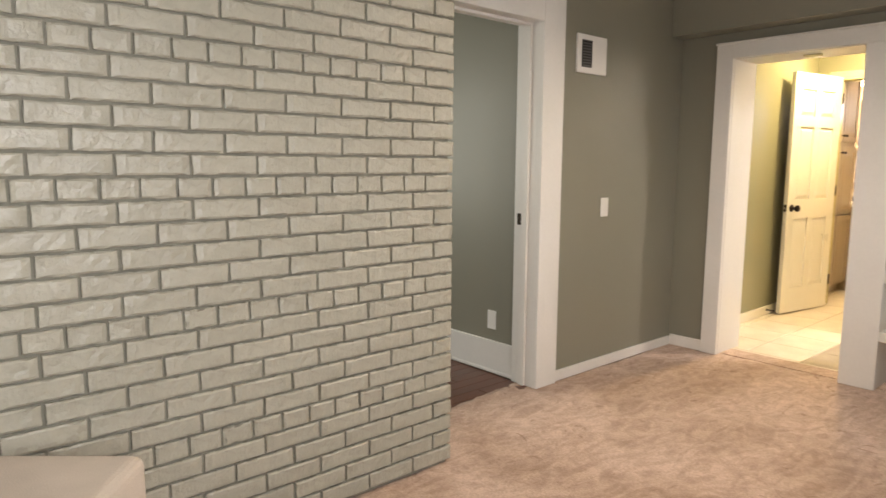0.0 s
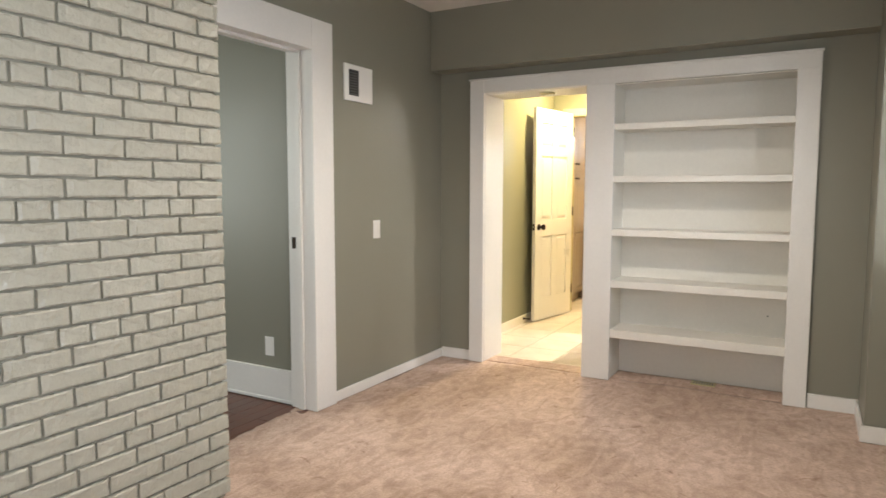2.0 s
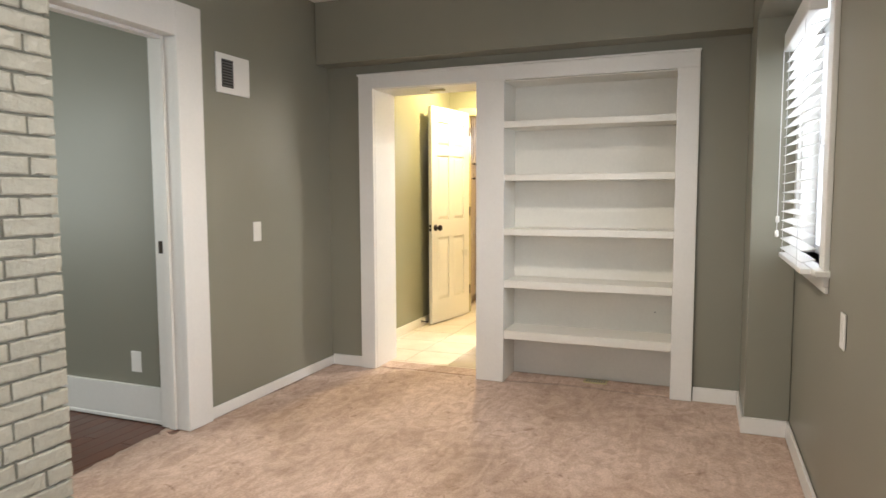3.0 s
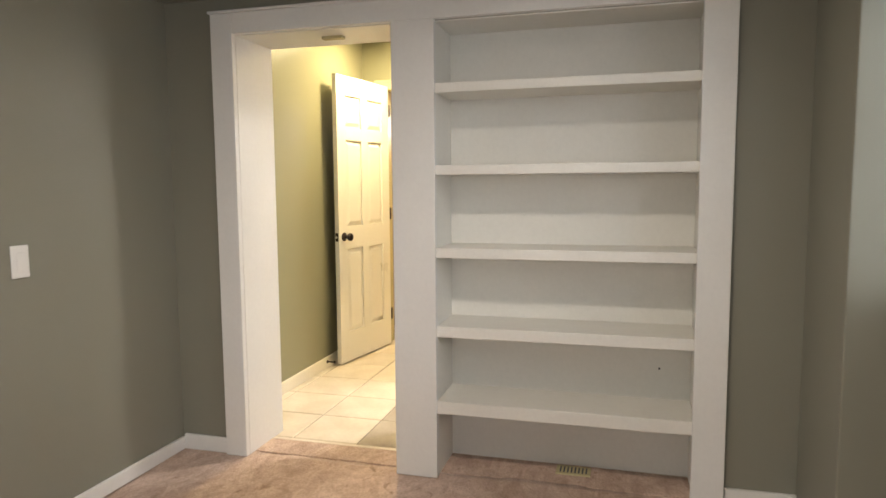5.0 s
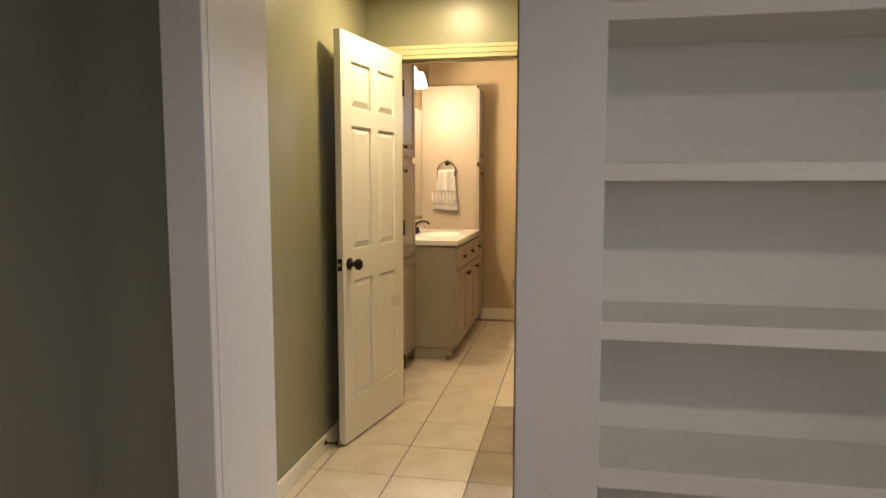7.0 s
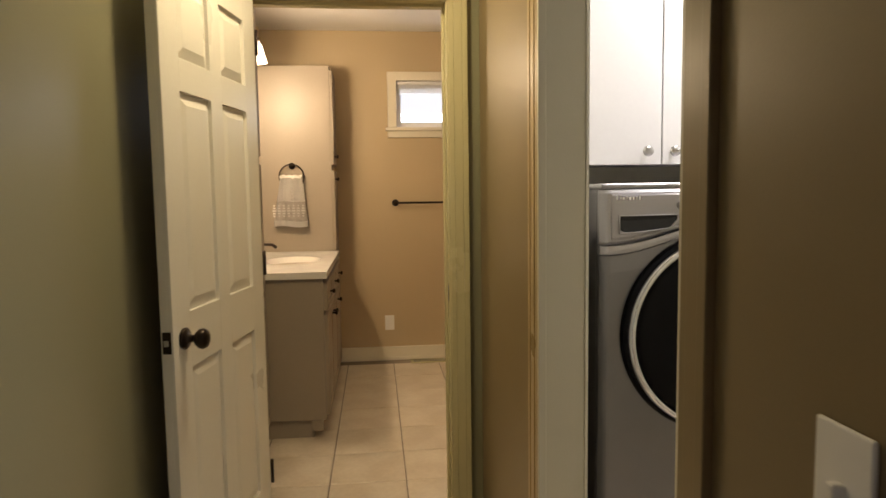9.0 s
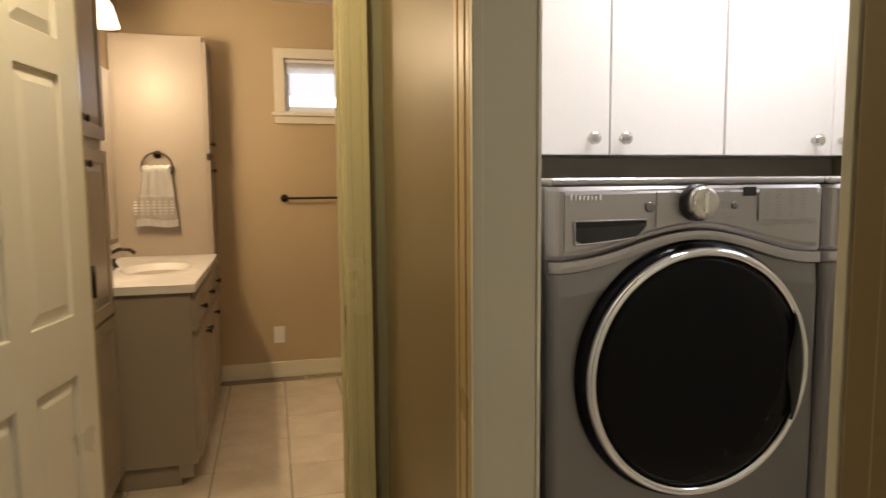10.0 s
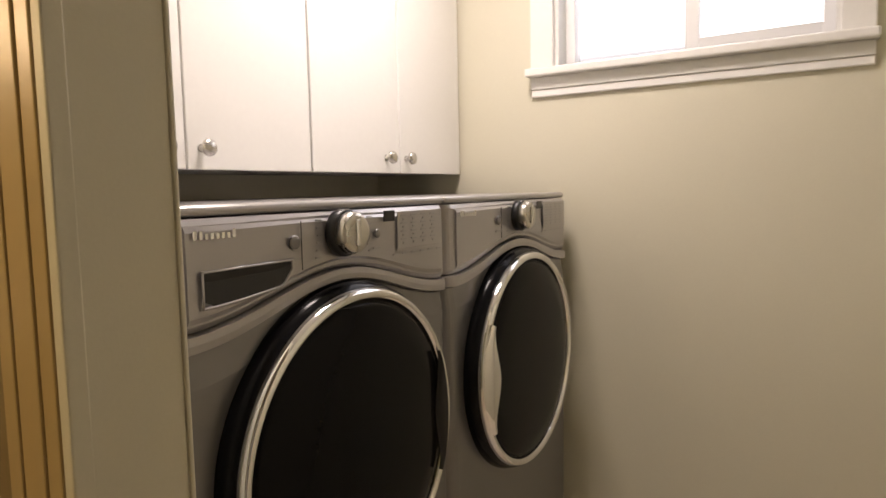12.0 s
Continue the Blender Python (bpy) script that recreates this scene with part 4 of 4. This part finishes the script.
    for by, r in ((0.120, 0.011), (-0.088, 0.008)):
        lathe("button", [(0.0001, 0), (r, 0), (r, 0.002), (r * 0.8, 0.003), (0.0001, 0.003)], SLATE, pose(-0.0098, by, 1.266, 0, -90, 0), h, 20)
    # badge as plain bars
    tagged(boxes("badge", [(-0.0118, -0.0100, 0.298 - 0.0092 * i, 0.304 - 0.0092 * i, 1.282, 1.282 + (0.0125 if i in (0, 1, 7) else 0.0085)) for i in range(8)], CHROME, 0.0008, h), kind="stuff")
    boxes("seam", [(-0.0108, -0.0100, 0.1045, 0.1060, 1.222, WTOP - 0.030)], BLACK, 0, h)
    if not dryer:
        # detergent drawer scoop
        bm = bmesh.new()
        n = 20
        up, dn, inn = [], [], []
        for i in range(n + 1):
            f = i / n
            y = 0.293 - 0.165 * f
            up.append(bm.verts.new((-0.0110, y, 1.238 + 0.002 * f)))
            low = 1.192 + 0.016 * f ** 1.5 + (0.02 * max(0, f - 0.88) / 0.12) + 0.008 * max(0, 0.1 - f) / 0.1
            dn.append(bm.verts.new((-0.0110, y, low)))
            inn.append(bm.verts.new((-0.0085, y, low + (1.238 - low) * 0.72)))
        for i in range(n):
            bm.faces.new((dn[i], dn[i + 1], inn[i + 1], inn[i]))
            bm.faces.new((inn[i], inn[i + 1], up[i + 1], up[i]))
        mesh_object("drawer_scoop", bm, BLACK, h, False)
        pts = [(-0.0115, 0.293 - 0.165 * i / n, 1.190 + 0.016 * (i / n) ** 1.5 + 0.02 * max(0, i / n - 0.88) / 0.12) for i in range(n + 1)]
        tube("scoop_lip", pts + [(-0.0115, 0.128, 1.24), (-0.0115, 0.293, 1.239)], 0.0022, SLATE2, h, True)
    return h


machine(1.237, "washing_machine", "slate grey front-loading washing machine on a drawer pedestal", False)
machine(0.548, "dryer", "slate grey front-loading dryer on a drawer pedestal", True)

# ---- side room floor ----
boards = structure(boxes("floor_boards_base", [(0.46, 3.478, 2.90, 6.04, -0.03, -0.022)], WOOD), "dark stained wooden floor of the side room", "wooden floor")
bm = bmesh.new()
add_box(bm, -0.5, 0.5, -0.0405, 0.0405, -0.008, 0.008, 0.0015, 1)
plank_mesh = mesh_object("plank", bm, WOOD)
first_plank = plank_mesh
k = 0
for j in range(14):
    y = 2.955 + j * 0.083
    for i in range(2):
        x = 2.975 - i * 1.003 - (j % 3) * 0.29
        p = first_plank if k == 0 else new("plank", plank_mesh.data)
        p.location = (x, y, -0.012)
        p.parent = boards
        k += 1
    if j % 3:
        boxes("plank", [(3.478 - (j % 3) * 0.29 + 0.001, 3.455, y - 0.0405, y + 0.0405, -0.02, -0.004)], WOOD, 0.0015, boards, 1)

# ---- floor tiles ----
PITCH, TX0, TY0 = 0.3467, 5.163, 2.082
bm = bmesh.new()
add_box(bm, -0.1705, 0.1705, -0.1705, 0.1705, -0.012, 0.0, 0.003, 1)
tile_mesh = mesh_object("tile", bm, TILE)
tile_first = True
AREAS = ((5.13, 7.26, 1.78, 2.84, "floor_hall", "beige ceramic tile floor of the hall"), (7.26, 9.78, 0.32, 3.01, "floor_bath", "beige ceramic tile floor of the bathroom"), (5.24, 7.18, 0.14, 1.78, "floor_laundry", "beige ceramic tile floor of the laundry"))
for x0, x1, y0, y1, nm, lab in AREAS:
    f = structure(boxes(nm, [(x0, x1, y0, y1, -0.029, -0.004)], GROUT), lab, "tile floor")
    for i in range(-1, 15):
        for j in range(-7, 5):
            cx, cy = TX0 + (i + 0.5) * PITCH, TY0 + (j + 0.5) * PITCH
            if cx < x0 - 0.17 or cx > x1 + 0.0 or cy < y0 - 0.0 or cy > y1 + 0.17:
                continue
            if nm != "floor_laundry" and cx < x0:
                continue
            if cy > 3.03 or (nm == "floor_hall" and cy > 2.98):
                continue
            t = tile_mesh if tile_first else new("tile", tile_mesh.data)
            tile_first = False
            t.location = (cx, cy, 0.001 * noise.noise((cx * 3, cy * 3, 0)))
            t.rotation_euler = (0, 0, radians(90 * random.randint(0, 3)))
            t.parent = f
for tx0, tx1, ty0, ty1, par in ((5.133, 5.160, 1.80, 2.53, "floor_hall"),):
    boxes("tile_strip", [(tx0, tx1, ty0, ty1, -0.012, 0.0)], TILE, 0.002, bpy.data.objects[par])

# ---- painted brick chimney breast ----
BX0, BX1, BY, CH, BL = -0.95, 2.45, 2.49, 0.0677, 0.2144
LIFT, SHIFT = 0.012, 0.0085  # height of the first bed joint, cut of the corner bricks
breast = structure(boxes("brick_wall", [(BX0 + 0.016, BX1 - 0.016, BY + 0.016, 2.889, 0, 2.529)], SHADEMORTAR), "painted brick chimney breast in pale grey green", "brick wall")


def brick_mesh(length, seed):
    """A rough-faced brick with wavering, chipped edges under thick paint, front towards -y."""
    bm = bmesh.new()
    nx, hgt = 9, CH - 0.0095
    g = []
    for i in range(nx + 1):
        x = (i / nx - 0.5) * length
        col = []
        for j, zz in enumerate((-0.5, -0.40, 0.0, 0.40, 0.5)):
            jit = noise.noise((x * 30, zz * 4, seed * 7.3))
            chip = max(0.0, noise.noise((x * 45, zz * 9, seed * 3.1 + 50)) - 0.25)
            rim = j in (0, 4) or i in (0, nx)
            y = (0.004 if rim else 0.0) - 0.003 * jit + (0.012 * chip if rim else 0.004 * chip)
            col.append(bm.verts.new((x + 0.002 * jit * (i in (0, nx)), y, zz * hgt + (0.0028 * jit - (0.008 * chip if zz > 0 else -0.008 * chip)) * (j in (0, 4)))))
        g.append(col)
    for i in range(nx):
        for j in range(4):
            bm.faces.new((g[i][j], g[i + 1][j], g[i + 1][j + 1], g[i][j + 1]))
    ex = bmesh.ops.extrude_edge_only(bm, edges=[e for e in bm.edges if e.is_boundary])
    for v in ex["geom"]:
        if isinstance(v, bmesh.types.BMVert):
            v.co.y = 0.03
    me = bpy.data.meshes.new("brick")
    bmesh.ops.recalc_face_normals(bm, faces=bm.faces)
    bm.to_mesh(me)
    bm.free()
    me.materials.append(BRICKP)
    return me


JOINT = 0.010
SIZES = {}


def pieces(length):
    """Eight variants of a brick of this length between joint centres."""
    key = round(length, 3)
    if key not in SIZES:
        SIZES[key] = [brick_mesh(key - JOINT, s + 20 * len(SIZES)) for s in range(8)]
    return SIZES[key]


END = [brick_mesh(0.19, s + 400) for s in range(3)]
singles, rest = [], []
for r in range(37):
    z = (r + 0.5) * CH + LIFT
    header = r % 6 == 5
    step = BL / 2 if header else BL
    # the first joint in from the corner: headers start after a long closer
    right = BX1 + SHIFT - (step * 1.4 if header else step if r % 2 == 0 else step / 2)
    first = BX1 - right + JOINT / 2
    singles.append((right + first / 2, z, pieces(first)))
    while right - step > BX0:
        x = right - step / 2
        (singles if x > 1.02 else rest).append((x, z, pieces(step)))
        right -= step
for n_, (x, z, kind) in enumerate(singles):
    ob = new("brick", random.choice(kind))
    ob.location = (x, BY + random.uniform(-0.0015, 0.0015), z)
    ob.rotation_euler = (radians(random.uniform(-0.5, 0.5)), radians(random.uniform(-0.35, 0.35)), radians(random.uniform(-0.5, 0.5)))
    ob.parent = breast
bm = bmesh.new()
for x, z, kind in rest:
    k0 = len(bm.verts)
    bm.from_mesh(random.choice(kind))
    bm.verts.ensure_lookup_table()
    bmesh.ops.translate(bm, vec=(x, BY + random.uniform(-0.0015, 0.0015), z), verts=bm.verts[k0:])
for r in range(37):
    for q in range(2):
        k0 = len(bm.verts)
        bm.from_mesh(random.choice(END))
        bm.verts.ensure_lookup_table()
        bmesh.ops.rotate(bm, matrix=Matrix.Rotation(radians(90), 3, "Z"), verts=bm.verts[k0:])
        bmesh.ops.translate(bm, vec=(BX1, BY + 0.135 + q * 0.2, (r + 0.5) * CH + LIFT), verts=bm.verts[k0:])
tagged(mesh_object("bricks", bm, BRICKP, breast), kind="stuff")
